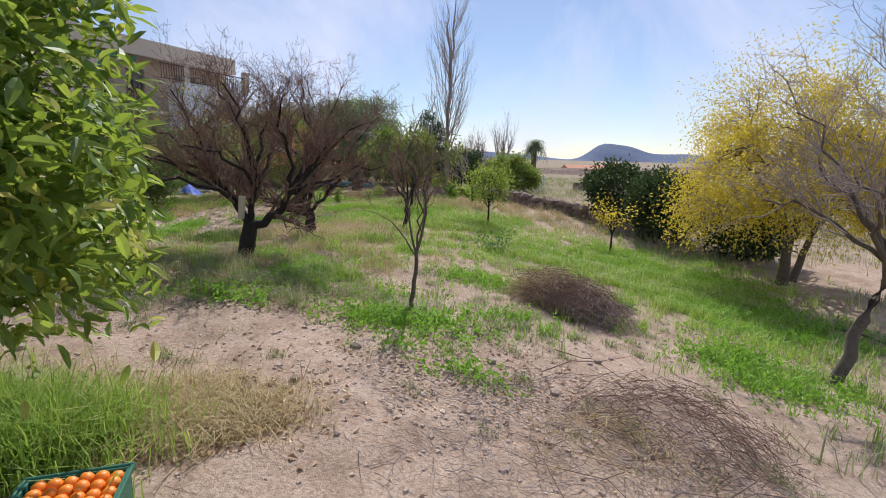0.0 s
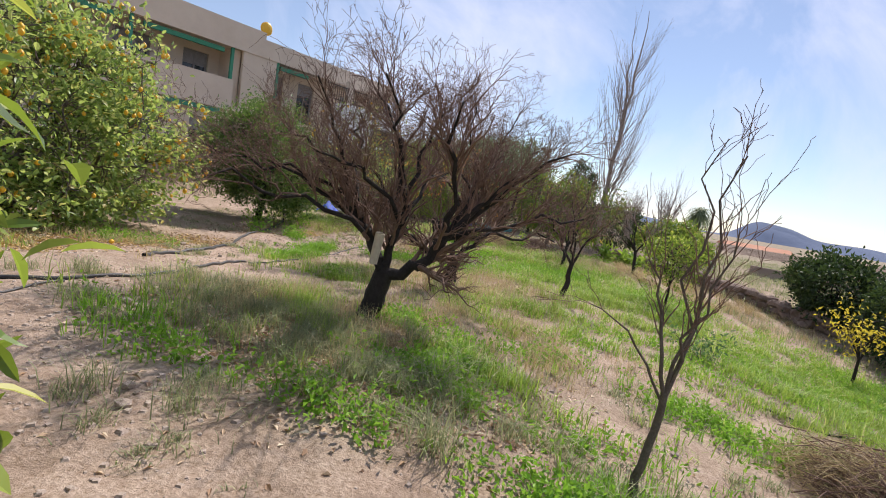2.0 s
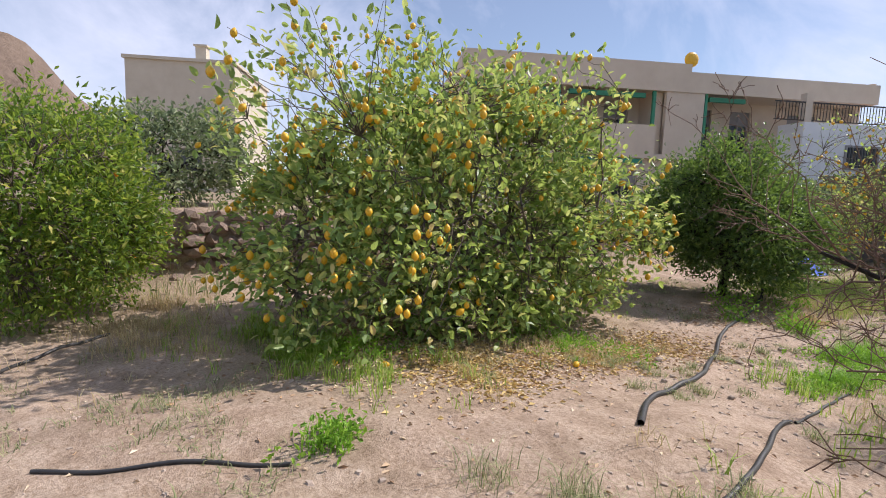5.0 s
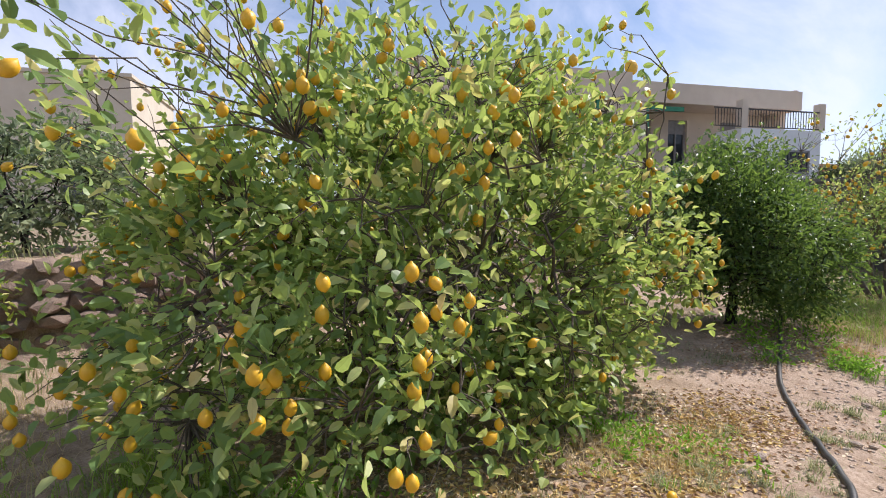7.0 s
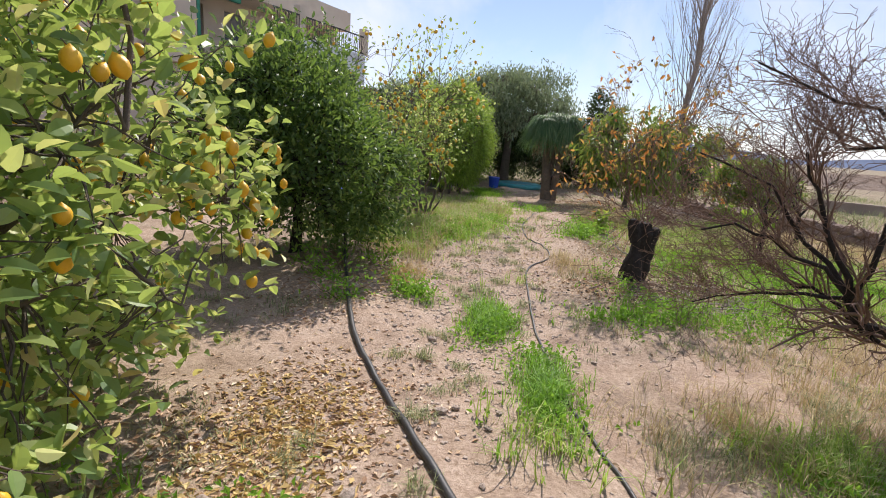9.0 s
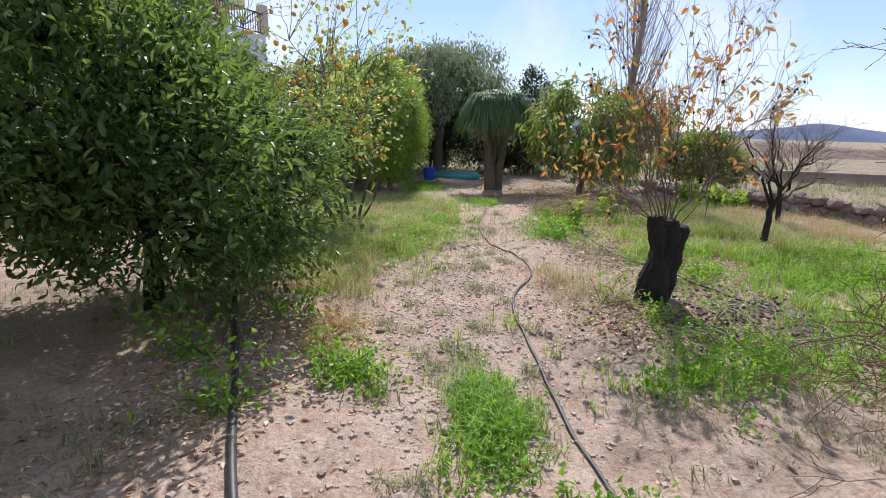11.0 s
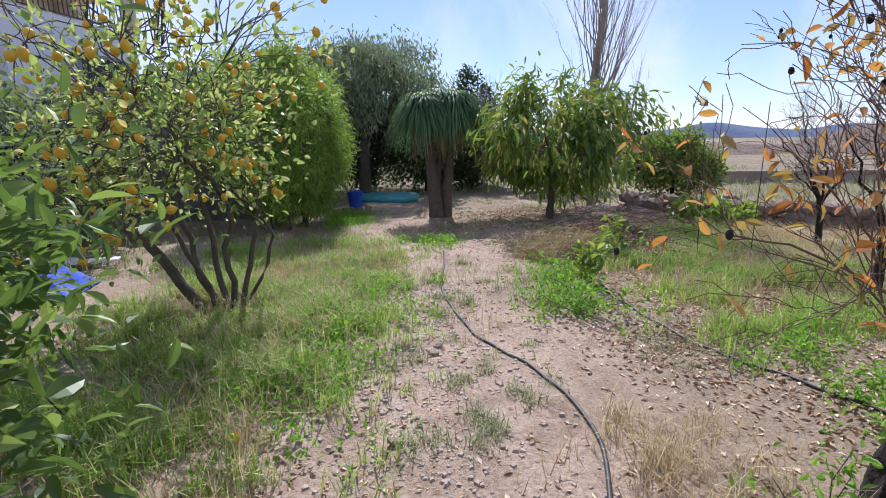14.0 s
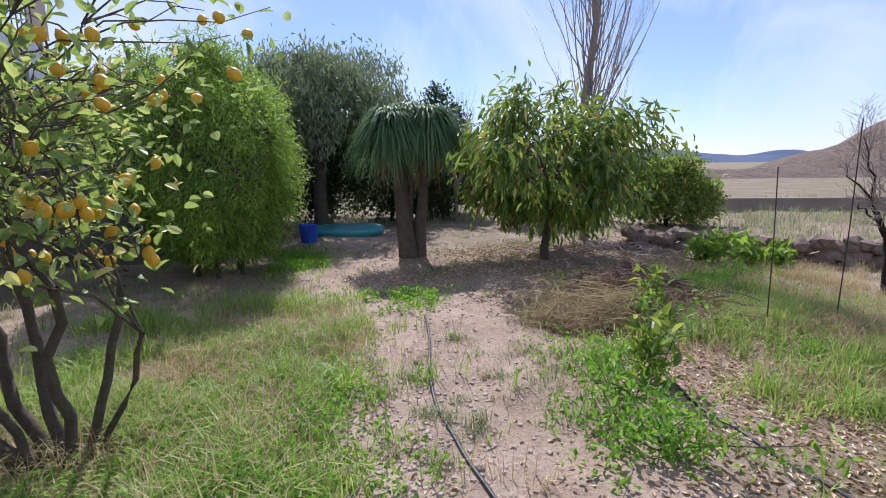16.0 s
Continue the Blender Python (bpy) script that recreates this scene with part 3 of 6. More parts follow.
almond, tips = bare_tree("almond_tree", "leafless dark almond tree with a forked black trunk", 11, (-2.72, 6.34),
     [((0, 0, -0.1), (0.1, 0.05, 0.46), 0.115, 0.09)],
     [((0.1, 0.05, 0.42), (-0.42, 0.1, 1.1), 0.06, 0.03, 0.04), ((-0.15, 0.07, 0.75), (-1.0, -0.35, 1.25), 0.03, 0.01, 0.12), ((-0.3, 0.1, 0.95), (-0.65, 0.55, 1.95), 0.03, 0.009, 0.05),
      ((0.1, 0.05, 0.42), (0.62, 0.12, 0.85), 0.065, 0.042, -0.16), ((0.62, 0.12, 0.85), (1.2, 0.1, 1.5), 0.036, 0.01, 0.08), ((0.62, 0.12, 0.85), (0.7, -0.4, 2.0), 0.036, 0.009, 0.04),
      ((0.1, 0.05, 0.46), (0.18, 0.1, 1.1), 0.045, 0.03, 0), ((0.18, 0.1, 1.1), (0.05, -0.35, 2.15), 0.028, 0.008, 0.05), ((0.18, 0.1, 1.1), (0.3, 0.6, 2.1), 0.028, 0.008, 0.05),
      ((-0.42, 0.1, 1.1), (-0.45, -0.5, 2.05), 0.024, 0.008, 0.05), ((0.62, 0.12, 0.85), (0.95, 0.8, 1.75), 0.026, 0.008, 0.1), ((-0.15, 0.07, 0.75), (-1.1, 0.6, 1.35), 0.026, 0.01, 0.15), ((0.18, 0.1, 0.9), (0.25, 1.0, 1.5), 0.024, 0.008, 0.1), ((0.18, 0.1, 0.9), (-0.15, -1.0, 1.4), 0.024, 0.008, 0.12), ((-0.42, 0.1, 1.1), (-1.3, 0.1, 1.7), 0.022, 0.008, 0.08), ((0.18, 0.1, 1.1), (-0.3, 0.2, 2.3), 0.024, 0.008, 0.02), ((-0.15, 0.07, 0.75), (-0.95, -1.2, 1.15), 0.026, 0.008, 0.1), ((-0.42, 0.1, 1.1), (-1.5, -0.75, 1.35), 0.022, 0.007, 0.08), ((0.62, 0.12, 0.85), (1.75, 0.75, 1.25), 0.03, 0.008, 0.06), ((0.62, 0.12, 0.85), (1.55, 0.2, 1.75), 0.028, 0.008, 0.06), ((0.62, 0.12, 0.85), (1.5, 1.1, 0.95), 0.022, 0.007, 0.08)],
     [(300, 0.5, 0.65, 0.3, 5, 0.5), (1300, 0.32, 0.75, 0.25, 4, 0.6), (3300, 0.17, 0.9, 0.15, 3, 0.62), (4200, 0.08, 0.9, 0.1, 3, 0.8)], (DARK_BARK, BROWN_TWIG))
bare_tree("almond_tree", "leafless almond tree with a low drooping limb", 21, (-2.75, 9.5),
     [((0, 0, -0.1), (-0.05, 0.0, 0.5), 0.11, 0.085)],
     [((-0.06, 0.00, 0.41), (-0.98, -0.17, 0.89), 0.038, 0.027, -0.12), ((-0.98, -0.17, 0.89), (-1.55, -0.34, 1.76), 0.021, 0.007, 0.04), ((-0.69, -0.11, 0.60), (-1.49, 0.34, 1.10), 0.018, 0.007, 0.02), ((-0.98, -0.17, 0.89), (-1.03, -0.80, 2.26), 0.019, 0.007, 0.04),
      ((-0.06, 0.00, 0.46), (0.11, 0.11, 1.39), 0.041, 0.032, 0), ((0.11, 0.11, 1.39), (-0.69, -0.34, 2.70), 0.022, 0.007, 0.04), ((0.11, 0.11, 1.39), (-0.23, 0.69, 2.99), 0.022, 0.007, 0.04), ((0.11, 0.11, 1.39), (0.69, 0.23, 2.99), 0.022, 0.007, 0.04), ((0.11, 0.11, 1.25), (0.11, -0.80, 2.84), 0.021, 0.007, 0.04),
      ((-0.06, 0.00, 0.46), (0.69, -0.23, 1.25), 0.038, 0.027, -0.06), ((0.69, -0.23, 1.25), (1.38, -0.46, 2.26), 0.021, 0.007, 0.06), ((0.06, 0.11, 1.10), (-1.15, 0.46, 1.97), 0.021, 0.007, 0.1), ((-0.98, -0.17, 0.89), (-1.72, 0.23, 0.67), 0.015, 0.005, 0.04), ((-0.98, -0.17, 0.89), (-1.9, 0.2, 1.75), 0.018, 0.006, 0.05), ((0.06, 0.11, 1.2), (-1.6, 0.1, 2.3), 0.02, 0.006, 0.06), ((-0.98, -0.17, 0.89), (-2.0, -0.3, 1.25), 0.016, 0.006, 0.06)],
     [(260, 0.55, 0.65, 0.25, 5, 0.5), (1100, 0.34, 0.75, 0.2, 4, 0.6), (3600, 0.2, 0.85, 0.12, 3, 0.62), (4200, 0.11, 0.85, 0.06, 3, 0.8)], (DARK_BARK, BROWN_TWIG))
bm = bmesh.new()
bmesh.ops.create_cone(bm, cap_ends=True, segments=10, radius1=0.04, radius2=0.045, depth=0.3)
bmesh.ops.transform(bm, matrix=Matrix.Translation((0.02, -0.02, 0.66)) @ Euler((0.1, 0.15, 0)).to_matrix().to_4x4(), verts=bm.verts)
part("sawn_stub", bm, CUT_WOOD, almond, "pale stripped stub")

# sapling in the clover, the pruned persimmon stump, thin bare trees
bare_tree("sapling", "thin bare fruit sapling standing in clover", 12, (-0.35, 5.0), [((0, 0, -0.1), (0.06, -0.02, 0.66), 0.026, 0.02)],
     [((0.06, -0.02, 0.62), (-0.12, 0.05, 1.35), 0.013, 0.005, 0.05), ((0.06, -0.02, 0.64), (0.22, 0.1, 1.95), 0.015, 0.004, -0.02), ((0.05, 0, 0.6), (0.2, -0.1, 1.6), 0.011, 0.004, -0.05), ((0.05, 0, 0.6), (-0.4, 0.0, 1.05), 0.009, 0.003, 0.1), ((0.06, 0, 0.65), (0.1, 0.1, 2.05), 0.012, 0.003, 0)],
     [(50, 0.4, 0.6, 0.3, 4, 0.5), (90, 0.2, 0.7, 0.2, 3, 0.6)], (GREY_BARK, BROWN_TWIG), "sapling")
bare_tree("sapling", "young bare tree in the green grass", 13, (-1.35, 15.0), [((0, 0, -0.1), (0.05, 0.02, 0.62), 0.05, 0.04)],
     [((0.05, 0.02, 0.6), (-0.45, 0.1, 1.5), 0.024, 0.006, 0.05), ((0.05, 0, 0.6), (0.5, -0.1, 1.5), 0.026, 0.006, 0.05), ((0.05, 0, 0.6), (0.1, 0.3, 1.7), 0.024, 0.006, 0), ((0.05, 0, 0.6), (0.15, -0.4, 1.5), 0.02, 0.006, 0), ((0.05, 0, 0.6), (0.9, 0.2, 1.0), 0.018, 0.006, 0.1)],
     [(40, 0.5, 0.6, 0.35, 4, 0.55), (160, 0.28, 0.7, 0.2, 3, 0.6), (260, 0.15, 0.7, 0.2, 3, 0.7)], (DARK_BARK, BROWN_TWIG), "sapling")
bare_tree("sapling", "young bare tree on the grassy bank", 14, (-1.1, 10.9), [((0, 0, -0.1), (0.08, 0.0, 0.6), 0.05, 0.04)],
     [((0.08, 0, 0.58), (-0.6, 0.2, 1.5), 0.024, 0.006, 0.05), ((0.08, 0, 0.58), (0.6, -0.2, 1.5), 0.026, 0.006, 0.05), ((0.08, 0, 0.58), (0.1, 0.4, 1.9), 0.024, 0.006, 0), ((0.08, 0, 0.58), (-0.1, -0.5, 1.7), 0.022, 0.006, 0)],
     [(50, 0.55, 0.6, 0.3, 4, 0.55), (220, 0.3, 0.7, 0.2, 3, 0.6), (500, 0.16, 0.7, 0.2, 3, 0.7)], (DARK_BARK, BROWN_TWIG), "sapling")
bare_tree("bare_tree", "pinkish bare tree leaning at the edge of the bank", 15, (4.1, 5.0), [((0, 0, -0.1), (0.5, 0.1, 1.3), 0.065, 0.05)],
     [((0.5, 0.1, 1.25), (-0.5, 0.1, 2.3), 0.035, 0.008, 0.08), ((0.5, 0.1, 1.25), (-0.7, 0.5, 1.9), 0.03, 0.008, 0.1), ((0.5, 0.1, 1.25), (0.4, 0.3, 3.3), 0.035, 0.008, 0), ((0.5, 0.1, 1.25), (1.2, -0.3, 3.0), 0.035, 0.008, 0), ((0.45, 0.1, 1.1), (-0.6, -0.6, 2.2), 0.03, 0.008, 0.1), ((0.5, 0.1, 1.2), (-0.2, 0.9, 2.9), 0.03, 0.008, 0.05)],
     [(80, 0.8, 0.65, 0.25, 4, 0.55), (380, 0.42, 0.7, 0.15, 3, 0.6), (1100, 0.22, 0.7, 0.1, 3, 0.7)], (GREY_BARK, PALE_TWIG), "tree")

bare_tree("sapling", "young bare tree with pinkish twigs", 34, (0.6, 17.3), [((0, 0, -0.1), (-0.05, 0.02, 0.7), 0.05, 0.04)],
     [((-0.05, 0.02, 0.65), (-0.8, 0.1, 1.5), 0.024, 0.006, 0.05), ((-0.05, 0, 0.65), (0.5, -0.1, 1.6), 0.026, 0.006, 0.05), ((-0.05, 0, 0.65), (-0.3, 0.3, 1.9), 0.024, 0.006, 0), ((-0.05, 0, 0.65), (-0.6, -0.4, 1.7), 0.02, 0.006, 0), ((-0.05, 0, 0.65), (-1.0, -0.2, 1.1), 0.018, 0.006, 0.1)],
     [(60, 0.5, 0.6, 0.3, 4, 0.55), (240, 0.28, 0.7, 0.2, 3, 0.6), (400, 0.15, 0.7, 0.1, 3, 0.7)], (DARK_BARK, PALE_TWIG), "sapling")
stump, tips = bare_tree("persimmon_tree", "pollarded black trunk sprouting thin stems with rusty leaves", 16, (-4.08, 12.72),
     [((0, 0, -0.1), (0.06, 0.02, 0.78), 0.165, 0.12), ((0.1, 0.02, 0.0), (0.22, 0.03, 0.72), 0.105, 0.08), ((-0.02, -0.05, 0.55), (-0.08, -0.06, 0.83), 0.085, 0.06)],
     [((0.0, 0, 0.75), (-0.5, -0.1, 1.8), 0.0075, 0.0025, 0.05), ((0.05, 0, 0.75), (-0.35, 0.3, 2.3), 0.0075, 0.0025, 0), ((0.05, 0, 0.75), (0.05, -0.2, 2.35), 0.0075, 0.0025, 0), ((0.1, 0, 0.75), (0.45, 0.1, 2.4), 0.0075, 0.0025, 0), ((0.15, 0, 0.7), (1.0, 0.1, 1.9), 0.0075, 0.0025, 0.05), ((0.0, 0, 0.75), (-0.5, -0.4, 1.5), 0.0075, 0.0025, 0.08), ((0.1, 0, 0.75), (0.3, 0.7, 2.1), 0.0075, 0.0025, 0.05), ((0.1, 0, 0.7), (0.6, -0.5, 1.9), 0.0075, 0.0025, 0.05), ((0, 0, 0.7), (-0.45, 0.3, 1.5), 0.0075, 0.0025, 0.08), ((0.0, 0.05, 0.75), (-0.95, 0.25, 1.25), 0.008, 0.0025, 0.14), ((0.0, 0.05, 0.7), (-0.8, -0.15, 1.0), 0.007, 0.0025, 0.2), ((0.1, 0.05, 0.72), (0.9, 0.4, 1.2), 0.0075, 0.0025, 0.12), ((0.1, 0.05, 0.75), (0.75, 0.2, 2.3), 0.009, 0.0025, 0.02), ((0.05, 0.0, 0.75), (-0.15, 0.15, 2.6), 0.009, 0.0025, 0.0)],
     [(150, 0.55, 0.5, 0.4, 4, 0.6), (520, 0.28, 0.7, 0.15, 3, 0.6), (620, 0.16, 0.7, 0.1, 3, 0.7)], (BROWN_TWIG, BROWN_TWIG), "persimmon tree")
for child in stump.children:
    if child.name.startswith("trunk"):
        child.data.materials.append(DARK_BARK)
        bm = bmesh.new()
        bm.from_mesh(child.data)
        low = {q for q in bm.verts if q.co.z < 0.9 and math.hypot(q.co.x - 0.08, q.co.y) < 0.3}
        bmesh.ops.subdivide_edges(bm, edges=[e for e in bm.edges if e.verts[0] in low and e.verts[1] in low and e.calc_length() > 0.03], cuts=3, use_grid_fill=True)
        for face in bm.faces:
            c = face.calc_center_median()
            if c.z < 0.86 and math.hypot(c.x - 0.08, c.y) < 0.3 :
                face.material_index = 1
                for q in face.verts:
                    q.tag = True
        for q in bm.verts:
            if q.tag:
                w = q.co.copy()
                a0 = math.atan2(w.y, w.x - 0.06)
                d0 = noise.noise(Vector((w.x * 22, w.y * 22, w.z * 6))) * 0.022 + noise.noise(w * 55) * 0.009 + 0.02 * math.sin(3 * a0 + 5 * w.z)
                d0 -= 0.03 * math.exp(-((w.z - 0.45) / 0.2) ** 2)
                q.co.x += math.cos(a0) * d0
                q.co.y += math.sin(a0) * d0
        bm.to_mesh(child.data)
        bm.free()
rng = np.random.default_rng(17)
pick = tips[rng.integers(0, len(tips), 560), rng.integers(1, 5, 560)]
pick = pick[pick[:, 0] > -1.25]
under("foliage", leaf_mesh("foliage", RUST_LEAF, rng, pick, rng.normal(size=(len(pick), 3)) * 0.6 + np.array([0, 0, -0.25]), 0.075, 0.034, droop=0.25), stump, "sparse rust and yellow leaves")
pod = tips[rng.integers(0, len(tips), 70), 4]
one, quads = np.array([q.co for q in ORANGE_ME.vertices]) * np.array([0.34, 0.34, 0.5]), np.array([tuple(p.vertices) for p in ORANGE_ME.polygons])
v = (one[None] * rng.uniform(0.7, 1.2, (70, 1, 1)) + (pod - np.array([0, 0, 0.02]))[:, None]).reshape(-1, 3)
under("seed_pod", np_mesh("seed_pod", v, (np.arange(70)[:, None, None] * len(one) + quads[None]).reshape(-1, 4), DARK_BARK, True), stump, "small dried dark pods", "stuff")
for k, (px, py, pz) in enumerate([(0.05, 0.02, 0.785), (0.22, 0.03, 0.725), (-0.08, -0.06, 0.835)]):
    bm = bmesh.new()
    bmesh.ops.create_cone(bm, cap_ends=True, segments=9, radius1=(0.12, 0.08, 0.06)[k], radius2=(0.1, 0.065, 0.045)[k], depth=0.03)
    for q in bm.verts:
        q.co += Vector((px, py, pz + 0.012 * math.sin(9 * q.co.x + 7 * q.co.y)))
    part("cut_end", bm, DARK_BARK, stump, "weathered sawn top")

# poplar: straight bole with upright wands
limbs = []
rng = np.random.default_rng(18)
for k in range(64):
    a0, z1 = rng.uniform(0, 6.28), rng.uniform(1.8, 7.0)
    ln = rng.uniform(1.6, 3.2) * (1 - z1 / 13)
    limbs.append(((0.02 * z1, 0, z1), (0.02 * z1 + math.cos(a0) * ln * 0.5, math.sin(a0) * ln * 0.5, z1 + ln * 0.95), 0.015, 0.004, -0.06))
for k in range(16):
    a0 = rng.uniform(0, 6.28)
    limbs.append(((0.03, 0, 1.4 + 0.1 * k), (math.cos(a0) * 0.9, math.sin(a0) * 0.9, 5.2 + 0.17 * k), 0.015, 0.004, -0.08))
limbs.append(((0.1, 0, 5.0), (0.25, 0.05, 9.2), 0.06, 0.008, 0))
limbs.append(((0.08, 0, 4.4), (-0.2, 0.1, 8.6), 0.05, 0.008, 0))
bare_tree("poplar", "tall leafless poplar with upright pale wands", 19, (-0.5, 22.2), [((0, 0, -0.1), (0.1, 0, 5.0), 0.11, 0.06)], limbs,
     [(240, 1.0, 0.35, 0.5, 4, 0.45), (700, 0.55, 0.45, 0.35, 3, 0.6)], (PALE_TWIG, PALE_TWIG), "poplar", wob=0.008)
for sx, sy, sd, sh in [(2.2, 25.5, 31, 0.6), (-1.9, 26.5, 32, 0.55), (1.0, 27.5, 33, 0.5)]:
    lim = [((0, 0, 1.2 * sh), (math.cos(k * 1.3) * 0.8 * sh, math.sin(k * 1.3) * 0.8 * sh, (4.5 + 0.6 * math.sin(k * 2)) * sh), 0.04, 0.006, 0) for k in range(7)]
    bare_tree("poplar", "slender leafless poplar beyond the garden", sd, (sx, sy), [((0, 0, -0.1), (0, 0, 1.3 * sh), 0.07, 0.05)], lim,
         [(90, 0.9, 0.4, 0.5, 3, 0.5), (260, 0.5, 0.5, 0.4, 3, 0.6)], (PALE_TWIG, PALE_TWIG), "poplar", wob=0.01)

# broad trees and shrubs behind
tree("pepper_tree", "tall grey-green pepper tree with drooping foliage", 41, (-5.6, 26.3), [(0, 0, 0, 0, 1.6, 0.2)], (0, 0, 3.0), (2.5, 2.2, 1.9), 1300, 18, (0.17, 0.045), (GREY_BARK, PALE_LEAF), fill=0.5, lumps=0.26, low=-0.8, droop=0.4, simple=True, clumps=34, pull=0.55, axis_mix=(0.2, -0.9, 0.6), spread=0.2, limbs=9)
tree("pepper_tree", "grey-green pepper tree with a broad crown", 42, (-9.2, 27.5), [(0, 0, 0, 0, 1.4, 0.2)], (0, 0, 2.6), (2.4, 2.0, 1.5), 900, 17, (0.17, 0.045), (GREY_BARK, PALE_LEAF), fill=0.5, lumps=0.26, low=-0.8, droop=0.4, simple=True, clumps=34, pull=0.55, axis_mix=(0.2, -0.9, 0.6), spread=0.2)
tree("bamboo_clump", "dense rounded clump of fine green bamboo", 43, (-7.3, 21.0), [(-0.3, 0, -0.4, 0, 1.0, 0.03), (0.2, 0.2, 0.3, 0.3, 1.1, 0.03), (0, -0.3, 0, -0.4, 1.0, 0.03), (0.3, -0.1, 0.4, -0.1, 1.0, 0.03)], (0, 0, 1.6), (1.3, 1.5, 1.55), 2200, 20, (0.11, 0.02), (GREY_BARK, BAMBOO_LEAF), fill=0.3, lumps=0.1, low=-0.97, droop=0.3, simple=True, axis_mix=(0.5, -0.3, 0.8), spread=0.1, category="bamboo", limbs=16, clumps=140, pull=0.5)
tree("loquat_tree", "broad loquat tree with long drooping yellow-green leaves", 44, (-2.25, 20.6), [(0, 0, 0.05, 0, 0.75, 0.08)], (0.05, 0, 1.52), (1.75, 1.6, 1.28), 520, 11, (0.2, 0.055), (GREY_BARK, LOQUAT_LEAF), clumps=26, pull=0.72, fill=0.5, lumps=0.4, low=-0.97, droop=0.35, axis_mix=(0.45, -0.65, 0.6), spread=0.14, limbs=10)
for k, (x, y, rx, ry, rz, nm, lb, mat, n) in enumerate([
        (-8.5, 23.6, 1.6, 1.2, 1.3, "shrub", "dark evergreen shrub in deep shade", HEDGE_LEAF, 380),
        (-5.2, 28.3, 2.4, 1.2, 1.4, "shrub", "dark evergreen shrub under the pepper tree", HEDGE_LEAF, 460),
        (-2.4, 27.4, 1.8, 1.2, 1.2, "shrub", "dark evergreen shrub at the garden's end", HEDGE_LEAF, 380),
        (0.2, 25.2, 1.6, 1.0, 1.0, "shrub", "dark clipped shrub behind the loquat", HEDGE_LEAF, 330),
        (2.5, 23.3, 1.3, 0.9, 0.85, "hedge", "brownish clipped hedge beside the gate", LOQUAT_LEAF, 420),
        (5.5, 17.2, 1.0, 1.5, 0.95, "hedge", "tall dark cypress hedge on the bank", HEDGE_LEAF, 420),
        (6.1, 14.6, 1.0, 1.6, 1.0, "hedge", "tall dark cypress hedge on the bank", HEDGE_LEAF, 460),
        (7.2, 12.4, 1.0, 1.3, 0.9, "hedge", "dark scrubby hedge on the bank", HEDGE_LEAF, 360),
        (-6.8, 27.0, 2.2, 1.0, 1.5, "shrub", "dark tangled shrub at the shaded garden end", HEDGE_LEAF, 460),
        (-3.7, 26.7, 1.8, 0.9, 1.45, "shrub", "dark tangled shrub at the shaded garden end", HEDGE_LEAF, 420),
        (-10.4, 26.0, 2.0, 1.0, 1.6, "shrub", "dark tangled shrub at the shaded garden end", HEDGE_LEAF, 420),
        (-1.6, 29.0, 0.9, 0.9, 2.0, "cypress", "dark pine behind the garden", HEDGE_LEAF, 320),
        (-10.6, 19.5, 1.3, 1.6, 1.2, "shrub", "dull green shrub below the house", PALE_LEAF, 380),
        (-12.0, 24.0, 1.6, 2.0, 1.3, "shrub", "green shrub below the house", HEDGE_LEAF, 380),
        (-13.6, 8.6, 1.0, 1.5, 1.0, "olive_tree", "grey olive on the upper terrace", PALE_LEAF, 320),
        (-14.6, 3.6, 1.1, 1.6, 1.0, "olive_tree", "silver-grey olive above the rubble wall", PALE_LEAF, 340),
        (-14.2, -0.6, 1.2, 1.6, 1.0, "olive_tree", "silver-grey shrub above the rubble wall", PALE_LEAF, 340),
        (0.9, 12.9, 0.55, 0.55, 0.5, "citrus_sapling", "small round green citrus sapling", ORANGE_LEAF, 110),
        (3.8, 11.8, 0.45, 0.45, 0.45, "citrus_sapling", "small yellowing citrus sapling", YELLOW_LEAF, 22)]):
    small = rx < 0.6
    tree(nm, lb, 60 + k, (x, y), [(0, 0, 0, 0, 0.45 if small else rz * 0.5, 0.03 if small else 0.06)], (0, 0, (rz + 0.55) if small else rz), (rx, ry, rz), n, 17, (0.08, 0.035) if small else (0.13, 0.065), (DARK_BARK, mat), fill=0.35, lumps=0.14, low=-0.95, simple=True, category="shrub", spread=0.13)
tree("willow_tree", "big tree in bright yellow leaf on the bank", 80, (6.7, 9.9), [(0, 0, 0, 0, 0.9, 0.11), (0.3, 0.2, 0.6, 0.3, 0.9, 0.08)], (0, 0, 2.1), (2.3, 2.4, 1.9), 1900, 24, (0.065, 0.03), (GREY_BARK, YELLOW_LEAF, PALE_TWIG), fill=0.6, lumps=0.3, low=-0.7, simple=True, spread=0.2, limbs=14, axis_mix=(0.4, -0.1, 0.9), clumps=40, pull=0.5, shoots=200, shoot_up=1.2)

# ponytail palm: two swollen trunks, heads of strap leaves, brown skirt
z0 = float(lift(-4.4, 21.4))
pony = thing("ponytail_palm", (-4.4, 21.4, z0), "ponytail palm with a dense head of drooping strap leaves", "palm")
rng = np.random.default_rng(90)
p = arcs(rng, np.array([(0.0, 0, -0.1), (0.22, 0.05, -0.1), (0.05, 0.1, 0.5)]), np.array([(-0.15, 0, 1.75), (0.3, 0.05, 1.8), (0.1, 0.2, 1.9)]), 7, 0, 0.01)
v, f = tubes(p, taper(3, 7, np.array([0.17, 0.12, 0.08]), np.array([0.08, 0.07, 0.05])), 9)
under("trunk", np_mesh("trunk", v, f, GREY_BARK, True), pony)


